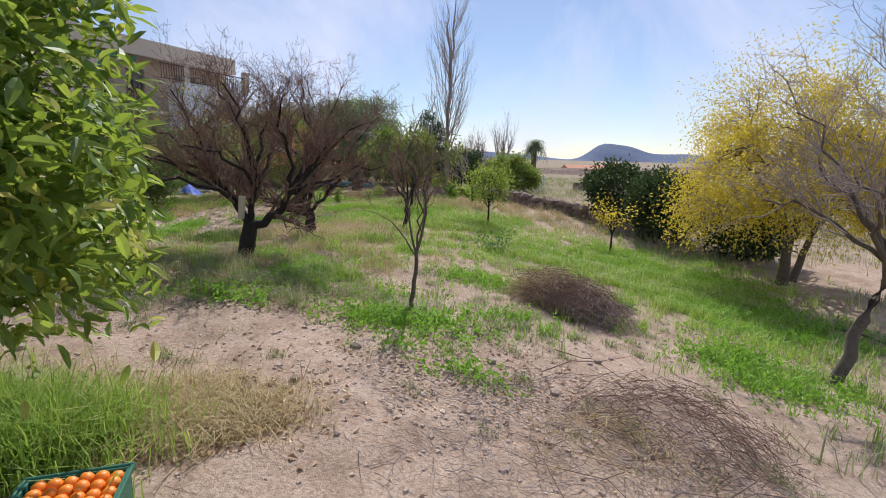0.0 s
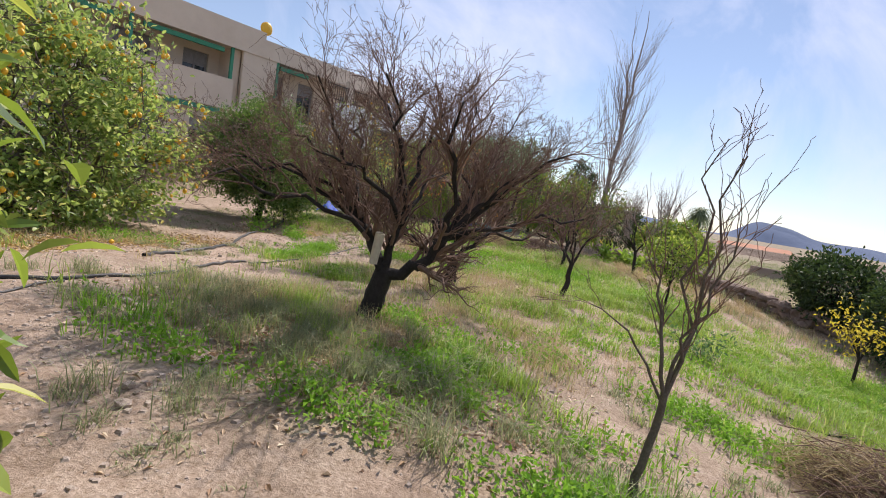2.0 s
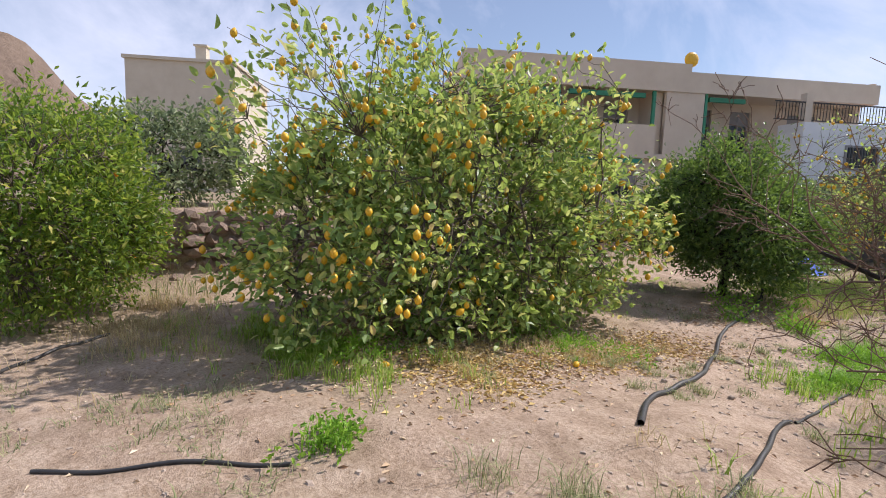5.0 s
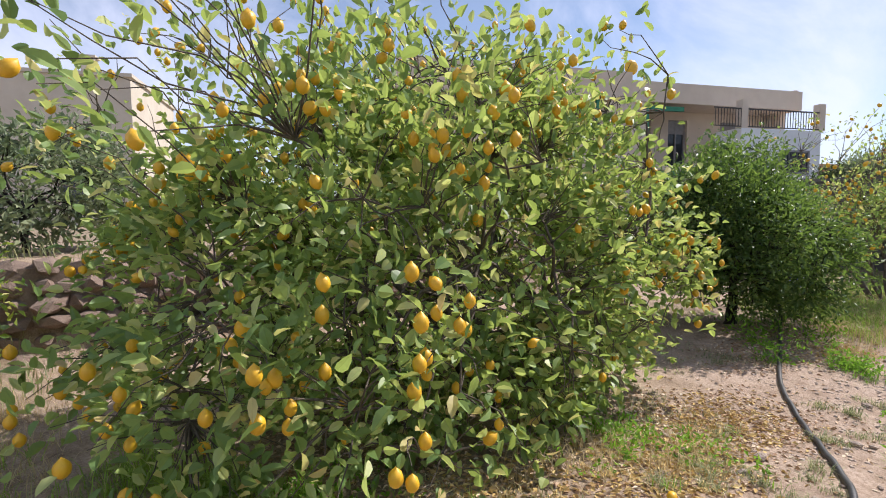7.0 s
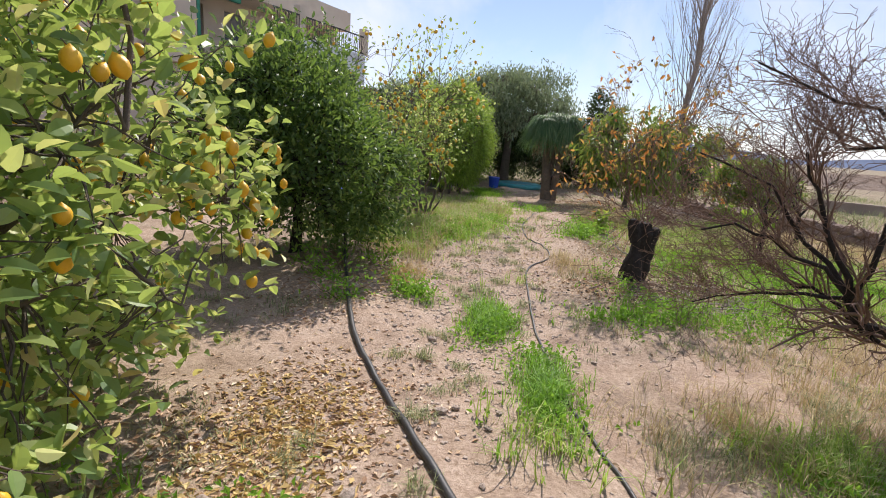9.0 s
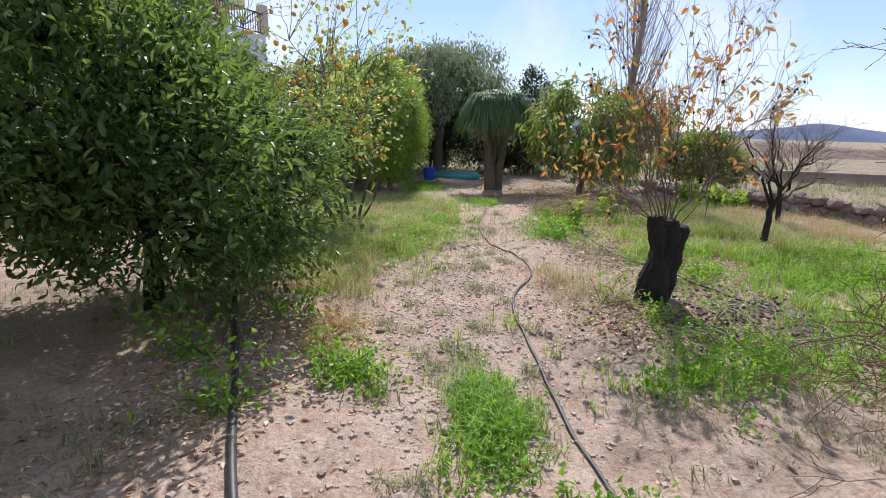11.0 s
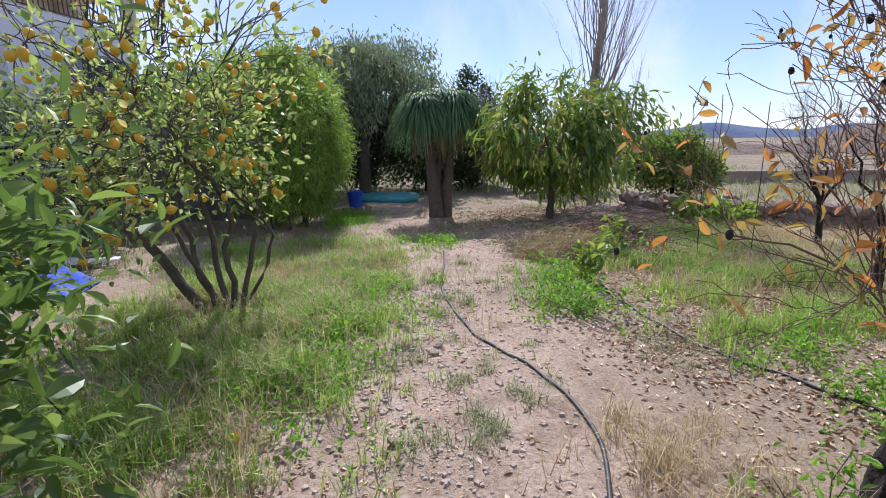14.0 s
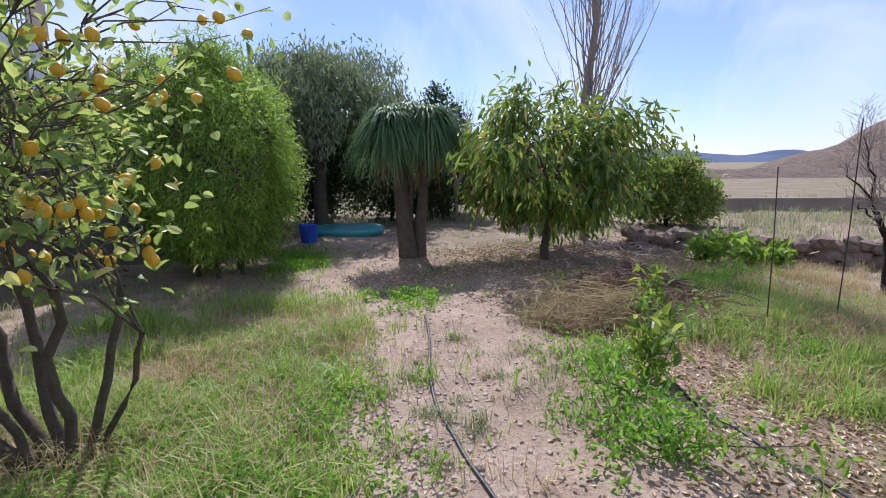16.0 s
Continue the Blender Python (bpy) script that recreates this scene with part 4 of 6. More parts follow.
def straps(rng, heads, n, reach, fall, rise, width):
    pts, fcs = [], []
    c = heads[rng.integers(0, len(heads), n)]
    a = rng.uniform(0, 6.283, n)
    el = rng.uniform(rise[0], rise[1], n)
    ln = reach * rng.uniform(0.7, 1.15, n)
    m = 6
    s = np.linspace(0, 1, m)[None]
    hor = ln[:, None] * (np.cos(el)[:, None] * 0.55 + 0.35) * s * (1 - 0.2 * s)
    ver = ln[:, None] * (np.sin(el)[:, None] * s - fall * s ** 2)
    q = np.stack([np.cos(a)[:, None] * hor, np.sin(a)[:, None] * hor, ver], -1) + c[:, None]
    side = np.stack([-np.sin(a), np.cos(a), np.zeros(n)], -1)[:, None] * (width * (1 - s ** 3 * 0.9))[..., None]
    v = np.stack([q - side, q + side], 2).reshape(-1, 3)
    i = np.arange(n * m * 2).reshape(n, m, 2)
    f = np.stack([i[:, :-1, 0], i[:, :-1, 1], i[:, 1:, 1], i[:, 1:, 0]], -1).reshape(-1, 4)
    return v, f


heads = np.array([(-0.26, 0, 2.1), (0.4, 0.05, 2.15), (0.1, 0.2, 2.2)])
v, f = straps(rng, heads, 5600, 1.05, 0.8, (0.0, 1.55), 0.011)
under("crown", np_mesh("crown", v, f, STRAP_LEAF), pony)
v, f = straps(rng, heads - np.array([0, 0, 0.12]), 420, 0.5, 1.1, (-0.9, 0.1), 0.008)
under("dead_skirt", np_mesh("dead_skirt", v, f, DEAD_FROND), pony, "brown hanging dead leaves")
# far fan palm
z0 = float(lift(5, 34))
palm = thing("date_palm", (5.0, 34, z0), "far palm with a feathery grey-green head", "palm")
v, f = tubes(arcs(rng, np.array([(0.0, 0, -0.1)]), np.array([(0.1, 0, 2.3)]), 6, 0, 0.01), taper(1, 6, 0.2, 0.17), 8)
under("trunk", np_mesh("trunk", v, f, GREY_BARK, True), palm)
v, f = straps(rng, np.array([(0.1, 0, 2.4)]), 320, 1.3, 0.75, (-0.3, 1.4), 0.03)
under("crown", np_mesh("crown", v, f, PALE_LEAF), palm)

# ---- house and surroundings ----
PLASTER = surface("beige_plaster", [(0.3, (0.58, 0.48, 0.38)), (0.7, (0.68, 0.58, 0.47))], 1.5, 0.9, 0.2, 60)
WHITE = surface("white_paint", [(0.3, (0.7, 0.7, 0.72)), (0.7, (0.82, 0.82, 0.83))], 1.5, 0.85, 0.15, 60)
CREAM = surface("cream_plaster", [(0.3, (0.5, 0.44, 0.35)), (0.7, (0.62, 0.56, 0.46))], 1.5, 0.9, 0.2, 60)
TERRACOTTA = surface("terracotta", [(0.3, (0.42, 0.17, 0.09)), (0.7, (0.55, 0.26, 0.15))], 3, 0.85, 0.3, 40)
IRON = surface("dark_iron", [(0.3, (0.03, 0.028, 0.026)), (0.7, (0.07, 0.06, 0.055))], 8, 0.6, 0.2, 60)
GREENPAINT = surface("green_awning", [(0.3, (0.03, 0.2, 0.12)), (0.7, (0.05, 0.28, 0.17))], 6, 0.7, 0.2, 60)
GREYSHUTTER = surface("grey_shutter", [(0.3, (0.2, 0.19, 0.19)), (0.7, (0.3, 0.29, 0.29))], 6, 0.6, 0.2, 60)
BLOCK = surface("pale_block_wall", [(0.3, (0.26, 0.2, 0.165)), (0.7, (0.38, 0.31, 0.26))], 1.2, 0.95, 0.4, 30)
SCRUB_HILL = surface("scrub_hill", [(0.3, (0.13, 0.09, 0.065)), (0.55, (0.22, 0.16, 0.12)), (0.8, (0.31, 0.24, 0.19))], 0.05, 1.0, 0.6, 0.6, 0.4, 2.0)
# the ridge's blue is distance haze put into its base colour
HAZE_BLUE_HILL = surface("haze_blue_hill", [(0.3, (0.085, 0.12, 0.2)), (0.7, (0.12, 0.16, 0.25))], 0.01, 1.0, 0.2, 0.08, 0.4, 5.0)
GLASS, gn, gl, gb = material("window_glass", 0.06)
gb.inputs["Base Color"].default_value = (0.03, 0.035, 0.04, 1)


def box(bm, a, b, bevel=0.0):
    r = bmesh.ops.create_cube(bm, size=1)
    c, s = [(p + q) / 2 for p, q in zip(a, b)], [abs(q - p) for p, q in zip(a, b)]
    bmesh.ops.transform(bm, matrix=Matrix.Translation(c) @ Matrix.Diagonal((*s, 1)), verts=r["verts"])
    if bevel:
        bmesh.ops.bevel(bm, geom=list({e for q in r["verts"] for e in q.link_edges}), offset=bevel, segments=1, affect="EDGES")


def boxes(name, mat, parent, rows, label="", bevel=0.0, split=True):
    """One part for each box of rows."""
    if split and len(rows) > 1:
        return [boxes(name, mat, parent, [r], label, bevel) for r in rows][0]
    bm = bmesh.new()
    for a, b in rows:
        box(bm, a, b, bevel)
    return part(name, bm, mat, parent, label)


# the long house: its own axes, x along the front, y into the house
HOUSE_L = 17.7
house = thing("house", (-20.2, 13.6, 0.75), "long beige three-storey house with balconies and green awnings", "house")
house.rotation_euler = (0, 0, math.atan2(16.2, 6.4))
# wall pieces between openings; storeys at 0, 2.9 and the roof at 5.75
win = [(1.0, 2.4), (3.6, 5.0), (6.3, 7.4), (10.3, 11.3), (12.2, 13.2), (15.0, 16.4)]
def front(z0, z1, sill, head, holes, x0, x1, y0):
    out, x = [], x0
    for a, b in holes:
        out.append(((x, y0, z0), (a, y0 + 0.3, z1)))
        out.append(((a, y0, z0), (b, y0 + 0.3, sill)))
        out.append(((a, y0, head), (b, y0 + 0.3, z1)))
        x = b
    out.append(((x, y0, z0), (x1, y0 + 0.3, z1)))
    return out


boxes("wall", PLASTER, house, front(0, 2.8, 0.9, 2.1, win, 0, HOUSE_L, 0))
boxes("wall", PLASTER, house, front(2.8, 5.5, 2.85, 4.95, win, 0, HOUSE_L, 1.2), "set-back upper front")
boxes("wall", PLASTER, house, [((0, 1.5, 0), (0.3, 9, 5.5)), ((HOUSE_L - 0.3, 1.5, 0), (HOUSE_L, 9, 5.5)), ((0, 8.7, 0), (HOUSE_L, 9, 5.5)), ((0, 0.3, 0), (0.3, 1.2, 5.5)), ((HOUSE_L - 0.3, 0.3, 0), (HOUSE_L, 1.5, 5.5)), ((7.9, 0, 2.8), (8.25, 1.2, 5.5))])
boxes("roof", PLASTER, house, [((-0.15, -0.35, 5.3), (HOUSE_L + 0.15, 9.2, 5.55)), ((-0.15, -0.35, 5.55), (9.2, -0.15, 6.4)), ((9.2, -0.35, 5.55), (HOUSE_L + 0.15, -0.15, 6.1)), ((-0.15, -0.15, 5.55), (0.05, 9.2, 6.2)), ((HOUSE_L - 0.05, -0.15, 5.55), (HOUSE_L + 0.15, 9.2, 6.2))], "flat roof with a plastered parapet")
boxes("penthouse", TERRACOTTA, house, [((1.5, 2.2, 5.55), (7.5, 7, 6.75))], "terracotta roof room")
boxes("floor_slab", PLASTER, house, [((0.0, -0.3, 2.62), (HOUSE_L, 0.0, 2.8)), ((0.3, 0.3, 2.62), (HOUSE_L - 0.3, 1.2, 2.8))])
boxes("balcony_wall", PLASTER, house, [((0.3, -0.28, 2.8), (7.9, -0.12, 3.95)), ((8.25, -0.28, 2.8), (9.9, -0.12, 3.95)), ((8.25, -0.3, 2.8), (9.9, -0.1, 5.3))])
for a, b in win:
    for y0, z0, z1 in ((0.12, 0.9, 2.1), (1.32, 2.85, 4.95)):
        w = boxes("window", GLASS, house, [((a + 0.07, y0 + 0.06, z0 + 0.07), (b - 0.07, y0 + 0.07, z1 - 0.07))])
        boxes("frame", GREYSHUTTER, w, [((a, y0, z0), (a + 0.07, y0 + 0.08, z1)), ((b - 0.07, y0, z0), (b, y0 + 0.08, z1)), ((a + 0.07, y0, z1 - 0.07), (b - 0.07, y0 + 0.08, z1)), ((a + 0.07, y0, z0), (b - 0.07, y0 + 0.08, z0 + 0.07)), (((a + b) / 2 - 0.03, y0, z0 + 0.07), ((a + b) / 2 + 0.03, y0 + 0.08, z1 - 0.07)), ((a + 0.07, y0 + 0.02, z1 - 0.6), (b - 0.07, y0 + 0.05, z1 - 0.07))])
for a, b in ((0.6, 3.4), (4.2, 7.4), (10.2, 11.8)):
    boxes("awning", GREENPAINT, house, [((a, -0.2, 5.02), (b, -0.05, 5.2)), ((a, -0.24, 2.58), (b, -0.31, 2.4))], "rolled dark-green awning")
for a in (0.35, 3.7, 7.7, 9.95):
    boxes("post", GREENPAINT, house, [((a, -0.26, 3.6), (a + 0.12, -0.14, 5.3))], "green balcony post")
rail = boxes("railing", IRON, house, [((12.0, -1.58, 4.92), (HOUSE_L - 0.4, -1.54, 4.97))], "dark iron terrace railing")
boxes("bottom_rail", IRON, rail, [((12.0, -1.58, 4.24), (HOUSE_L - 0.4, -1.54, 4.28))])
for k in range(38):
    x = 12.05 + k * 0.138
    boxes("bar", IRON, rail, [((x, -1.57, 4.28), (x + 0.022, -1.55, 4.92))])
boxes("pillar", PLASTER, house, [((13.3, -1.6, 4.2), (13.6, -1.3, 5.3)), ((HOUSE_L - 0.4, -1.6, 4.2), (HOUSE_L - 0.1, -1.3, 5.3))], "brick terrace pillar")
boxes("annex", WHITE, house, [((13.3, -1.6, -0.6), (HOUSE_L - 0.3, -0.31, 4.2))], "white-painted annex")
w = boxes("window", GLASS, house, [((15.3, -1.62, 2.5), (16.7, -1.603, 3.3))], "barred annex window")
boxes("frame", GREYSHUTTER, w, [((15.22, -1.66, 2.42), (16.78, -1.603, 2.5)), ((15.22, -1.66, 3.3), (16.78, -1.603, 3.38)), ((15.22, -1.66, 2.5), (15.3, -1.603, 3.3)), ((16.7, -1.66, 2.5), (16.78, -1.603, 3.3))])
for k in range(9):
    boxes("window_bar", IRON, w, [((15.4 + k * 0.14, -1.66, 2.5), (15.42 + k * 0.14, -1.64, 3.3))])
boxes("lean_to", TERRACOTTA, house, [((HOUSE_L + 0.2, -1.2, -0.6), (HOUSE_L + 2.6, 2.5, 2.9))], "low terracotta lean-to")
bm = bmesh.new()
bmesh.ops.create_uvsphere(bm, u_segments=14, v_segments=8, radius=0.3)
bmesh.ops.transform(bm, matrix=Matrix.Translation((9.2, -0.25, 6.6)) @ Matrix.Diagonal((1, 0.35, 1, 1)), verts=bm.verts)
part("dish", bm, LEMON_SKIN, house, "round yellow dish on the parapet")

house2 = thing("house", (-33.0, -1.0, 1.2), "cream flat-roofed house with a chimney", "house")
house2.rotation_euler = (0, 0, math.atan2(16.2, 6.4))
boxes("wall", CREAM, house2, front(0, 3.0, 1.0, 2.2, [(2.0, 3.2), (5.2, 6.4)], 0, 8, 0) + [((0, 0.3, 0), (0.3, 7, 3.0)), ((7.7, 0.3, 0), (8, 7, 3.0)), ((0.3, 6.7, 0), (7.7, 7, 3.0)), ((3.0, 0.0, 3.0), (8, 7, 6.3))])
boxes("roof", CREAM, house2, [((-0.1, -0.1, 3.0), (3.0, 7.1, 3.15)), ((2.9, -0.1, 6.3), (8.1, 7.1, 6.45))])
boxes("chimney", CREAM, house2, [((6.0, 0.6, 6.45), (6.5, 1.1, 7.2)), ((5.92, 0.52, 7.2), (6.58, 1.18, 7.28))])
for a, b in ((2.0, 3.2), (5.2, 6.4)):
    w = boxes("window", GLASS, house2, [((a + 0.07, 0.14, 1.07), (b - 0.07, 0.15, 2.13))])
    boxes("frame", GREYSHUTTER, w, [((a, 0.1, 1.0), (a + 0.07, 0.18, 2.2)), ((b - 0.07, 0.1, 1.0), (b, 0.18, 2.2)), ((a + 0.07, 0.1, 2.13), (b - 0.07, 0.18, 2.2)), ((a + 0.07, 0.1, 1.0), (b - 0.07, 0.18, 1.07))])


def low_house(x, y, turn, w, d, hh, label, mat):
    ob = thing("house", (x, y, float(lift(x, y)) - 1.7), label, "house", "houses beyond the garden")
    ob.rotation_euler = (0, 0, turn)
    boxes("wall", mat, ob, [((0, 0, 0), (w * 0.4, 0.3, hh)), ((w * 0.4, 0, 0), (w * 0.6, 0.3, hh * 0.35)), ((w * 0.4, 0, hh * 0.75), (w * 0.6, 0.3, hh)), ((w * 0.6, 0, 0), (w, 0.3, hh)), ((0, 0.3, 0), (0.3, d, hh)), ((w - 0.3, 0.3, 0), (w, d, hh)), ((0.3, d - 0.3, 0), (w - 0.3, d, hh))])
    bm = bmesh.new()
    q = [bm.verts.new(c) for c in ((-0.3, -0.3, hh), (w + 0.3, -0.3, hh), (w + 0.3, d + 0.3, hh), (-0.3, d + 0.3, hh), (-0.3, d / 2, hh + d * 0.17), (w + 0.3, d / 2, hh + d * 0.17))]
    for c in ((0, 1, 5, 4), (2, 3, 4, 5), (0, 4, 3), (1, 2, 5), (3, 2, 1, 0)):
        bm.faces.new([q[i] for i in c])
    part("roof", bm, TERRACOTTA, ob, "terracotta tiled roof")
    wd = boxes("window", GLASS, ob, [((w * 0.4, 0.14, hh * 0.4), (w * 0.6, 0.15, hh * 0.7))])
    boxes("frame", GREYSHUTTER, wd, [((w * 0.4, 0.1, hh * 0.35), (w * 0.6, 0.15, hh * 0.4)), ((w * 0.4, 0.1, hh * 0.7), (w * 0.6, 0.15, hh * 0.75))])


low_house(13, 58, 0.1, 6, 4, 2.0, "low ochre house with a tiled roof", CREAM)

# block wall and white gate at the garden's far side
wall = thing("wall_far", (5.2, 26.5, float(lift(5.2, 26.5)) - 0.75), "pale rendered block wall beyond the hedge", "wall", kind="structure")
wall.rotation_euler = (0, 0, math.atan2(-6, 16))
boxes("face", BLOCK, wall, [((0.9, 0, 0), (22, 0.2, 1.1)), ((0.9, -0.03, 1.1), (22, 0.23, 1.17))])
gate = thing("metal_gate", (3.4, 24.6, float(lift(3.4, 24.6)) - 0.25), "small white metal gate in the block wall", "gate")
gate.rotation_euler = wall.rotation_euler
boxes("gate_frame", WHITE, gate, [((0.02, 0.05, 0.05), (0.08, 0.1, 1.0)), ((0.82, 0.05, 0.05), (0.88, 0.1, 1.0)), ((0.08, 0.05, 0.94), (0.82, 0.1, 1.0)), ((0.08, 0.05, 0.05), (0.82, 0.1, 0.11))])
for k in range(6):
    boxes("slat", WHITE, gate, [((0.11 + k * 0.12, 0.06, 0.11), (0.18 + k * 0.12, 0.09, 0.94))])

# hills
def hill(name, label, mat, ax, ay, bx, by, peaks, depth, seed, n=70, z0=-2):
    rng = np.random.default_rng(seed)
    ph = rng.uniform(0, 6, 8)
    s = np.linspace(0, 1, n)
    top = sum(hh * np.exp(-((s - c) / w) ** 2) for c, w, hh in peaks)
    top = top * (1 + 0.05 * sum(np.sin(s * f + p) for f, p in zip((19, 31, 47, 71), ph))) * np.minimum(1, 12 * np.minimum(s, 1 - s))
    d = np.array([bx - ax, by - ay], float)
    nrm = np.array([-d[1], d[0]]) / np.linalg.norm(d)
    rows = []
    for q in (-1, -0.66, -0.33, -0.12, 0, 0.3, 1):
        rough = 1 + 0.16 * np.sin(s * 60 + q * 9 + ph[4]) * (1 - abs(q)) * (abs(q) > 0.05)
        rows.append(np.stack([ax + d[0] * s + nrm[0] * depth * q, ay + d[1] * s + nrm[1] * depth * q, z0 + top * (1 - abs(q)) ** 0.9 * rough], -1))
    g = np.stack(rows)
    i = np.arange(g[..., 0].size).reshape(g.shape[:2])
    tagged(new(name, np_mesh(name, g, np.stack([i[:-1, :-1], i[1:, :-1], i[1:, 1:], i[:-1, 1:]], -1).reshape(-1, 4), mat, True)), label, "hill", kind="structure")


hill("backdrop_hills", "distant mountain ridge with haze painted in as blue colour", HAZE_BLUE_HILL, -250, 950, 1100, 700, [(0.36, 0.02, 26), (0.39, 0.025, 20), (0.45, 0.06, 16), (0.2, 0.1, 14), (0.65, 0.1, 26), (0.85, 0.1, 22)], 60, 1, 160)
hill("backdrop_hill_east", "bare brown hillside beyond the wall", SCRUB_HILL, 30, 62, 130, 40, [(0.45, 0.25, 11), (0.8, 0.2, 10)], 22, 2)
hill("backdrop_hill_west", "bare brown mountain behind the houses", SCRUB_HILL, -190, 62, -130, -150, [(0.47, 0.16, 35), (0.7, 0.15, 40)], 45, 3)
hill("backdrop_rise", "low brown scrubby rise beyond the wall", SCRUB_HILL, -60, 66, 130, 38, [(0.2, 0.3, 1.2), (0.5, 0.25, 1.8), (0.8, 0.3, 2.3)], 12, 4, 120)
shed = thing("shed", (-11.6, 22.4, float(lift(-9.5, 22.4)) - 0.05), "grey block shed half hidden by bamboo", "shed")
GREYBLOCK = surface("grey_block", [(0.3, (0.1, 0.095, 0.09)), (0.7, (0.2, 0.19, 0.18))], 3, 0.95, 0.5, 40)
boxes("wall", GREYBLOCK, shed, [((0, 0, 0), (4.2, 0.2, 2.6)), ((0, 0.2, 0), (0.2, 3, 2.6)), ((4.0, 0.2, 0), (4.2, 3, 2.6)), ((0.2, 2.8, 0), (4.0, 3, 2.6))])
boxes("roof", GREYBLOCK, shed, [((-0.1, -0.1, 2.6), (4.3, 3.1, 2.7))])

# ---- rubble retaining wall ----
def stone_mesh(seed, flat=0.7, rough=0.2, sub=1):
    rng = random.Random(seed)
    bm = bmesh.new()
    bmesh.ops.create_icosphere(bm, subdivisions=sub, radius=0.5)
    for q in bm.verts:
        q.co *= 1 + rng.uniform(-rough, rough)
        q.co.z *= flat
    return bm


def stone_data(seed, mat, flat=0.7, rough=0.2, sub=1):
    bm = stone_mesh(seed, flat, rough, sub)
    me = bpy.data.meshes.new("stone")
    bm.to_mesh(me)
    bm.free()
    me.materials.append(mat)
    return me


def wall_x(y):
    return -12.75 + 0.06 * (y - 3)


rubble = thing("wall_rubble", (-12.75, 3, 0), "dry rubble stone retaining wall", "wall", kind="structure")
bm = bmesh.new()
box(bm, (-0.35, -7.5, -0.1), (-0.12, 11, 1.2))
for q in bm.verts:
    q.co.x += 0.06 * q.co.y
part("core", bm, RUBBLE, rubble, "earth-filled core")
blocks = [stone_data(200 + k, RUBBLE, 0.75, 0.22) for k in range(8)]
rng = random.Random(5)
y, n = 0, 0
for row in range(6):
    y = -6.5
    while y < 8.5 and n < 290:
        w = rng.uniform(0.22, 0.42)
        hh = rng.uniform(0.2, 0.3)
        ob = under("stone", rng.choice(blocks), rubble)
        ob.matrix_basis = Matrix.Translation((0.06 * y - 0.04 + rng.uniform(-0.06, 0.05) - row * 0.03, y + w / 2, 0.1 + row * 0.215)) @ Euler((rng.uniform(-0.3, 0.3), rng.uniform(-0.3, 0.3), rng.uniform(0, 3) if rng.random() < 0.3 else rng.uniform(-0.3, 0.3))).to_matrix().to_4x4() @ Matrix.Diagonal((0.36, w * 1.1, hh * 1.35, 1))
        y += w * 0.93
        n += 1
ledge = thing("wall_ledge", (-0.4, 20.9, 0), "low dark stone ledge along the bank", "wall", kind="structure")
for k in range(128):
    s = (k % 64) / 63
    x, y = 5.6 * s, -5.0 * s + 0.4 * s * s
    ob = under("stone", rng.choice(blocks), ledge)
    ob.matrix_basis = Matrix.Translation((x + rng.uniform(-0.08, 0.08), y + rng.uniform(-0.1, 0.1), float(lift(x - 0.4, y + 20.9)) + rng.uniform(0.04, 0.16) + 0.2 * (k // 64))) @ Euler((rng.uniform(-0.3, 0.3), 0, rng.uniform(0, 3))).to_matrix().to_4x4() @ Matrix.Diagonal((0.42, 0.32, 0.36, 1))

# ---- pipes and hoses ----
def pipe(name, label, pts, r, lift_by=0.0, ends=True):
    pts = np.array(pts, float)
    s = np.linspace(0, len(pts) - 1, len(pts) * 8)
    i = np.clip(s.astype(int), 0, len(pts) - 2)
    f = (s - i)[:, None]
    p0, p1, p2, p3 = pts[np.maximum(i - 1, 0)], pts[i], pts[i + 1], pts[np.minimum(i + 2, len(pts) - 1)]
    c = 0.5 * (2 * p1 + (p2 - p0) * f + (2 * p0 - 5 * p1 + 4 * p2 - p3) * f ** 2 + (3 * p1 - p0 - 3 * p2 + p3) * f ** 3)
    x, y = c[:, 0], c[:, 1]
    z = lift(x, y) + r * 0.8 + lift_by + (c[:, 2] if c.shape[1] > 2 else 0)
    q = np.stack([x, y, z], -1)
    v, fc = tubes(q[None], np.full((1, len(q)), r), 8)
    m = q[len(q) // 2]
    ob = new(name, np_mesh(name, v - m, fc, HOSE, True))
    ob.location = m
    return tagged(ob, label, "hose", "irrigation pipes")


pipe("irrigation_pipe", "thick grey-black irrigation pipe along the trail", [(-7.95, 12.5, 0.05), (-7.6, 11.5, 0), (-7.1, 10.05, 0), (-6.6, 9.1, 0), (-6.3, 8.5, 0), (-6.0, 7.9, 0), (-5.85, 7.3, 0), (-5.7, 6.8, 0), (-5.3, 6.2, 0)], 0.023)
pipe("irrigation_pipe", "thick black irrigation pipe across the trail", [(-9.6, 2.95), (-9.1, 2.58), (-8.6, 2.24), (-7.4, 2.2), (-6.6, 2.5), (-6.1, 2.85), (-5.5, 3.7), (-5.0, 4.3), (-4.6, 4.85), (-4.5, 5.4), (-4.57, 6.0), (-4.75, 6.6), (-5.0, 7.25), (-5.06, 7.55)], 0.017)
pipe("hose", "thin black hose curving to the pipe", [(-3.2, 2.4), (-3.5, 3.1), (-3.65, 3.48), (-3.91, 3.71), (-4.21, 3.95), (-4.42, 4.3), (-4.52, 4.8)], 0.01)
pipe("hose", "thin dark hose on the bare earth", [(-4.2, 2.0), (-4.41, 2.57), (-4.62, 3.08), (-4.85, 3.5), (-5.0, 3.75)], 0.012)
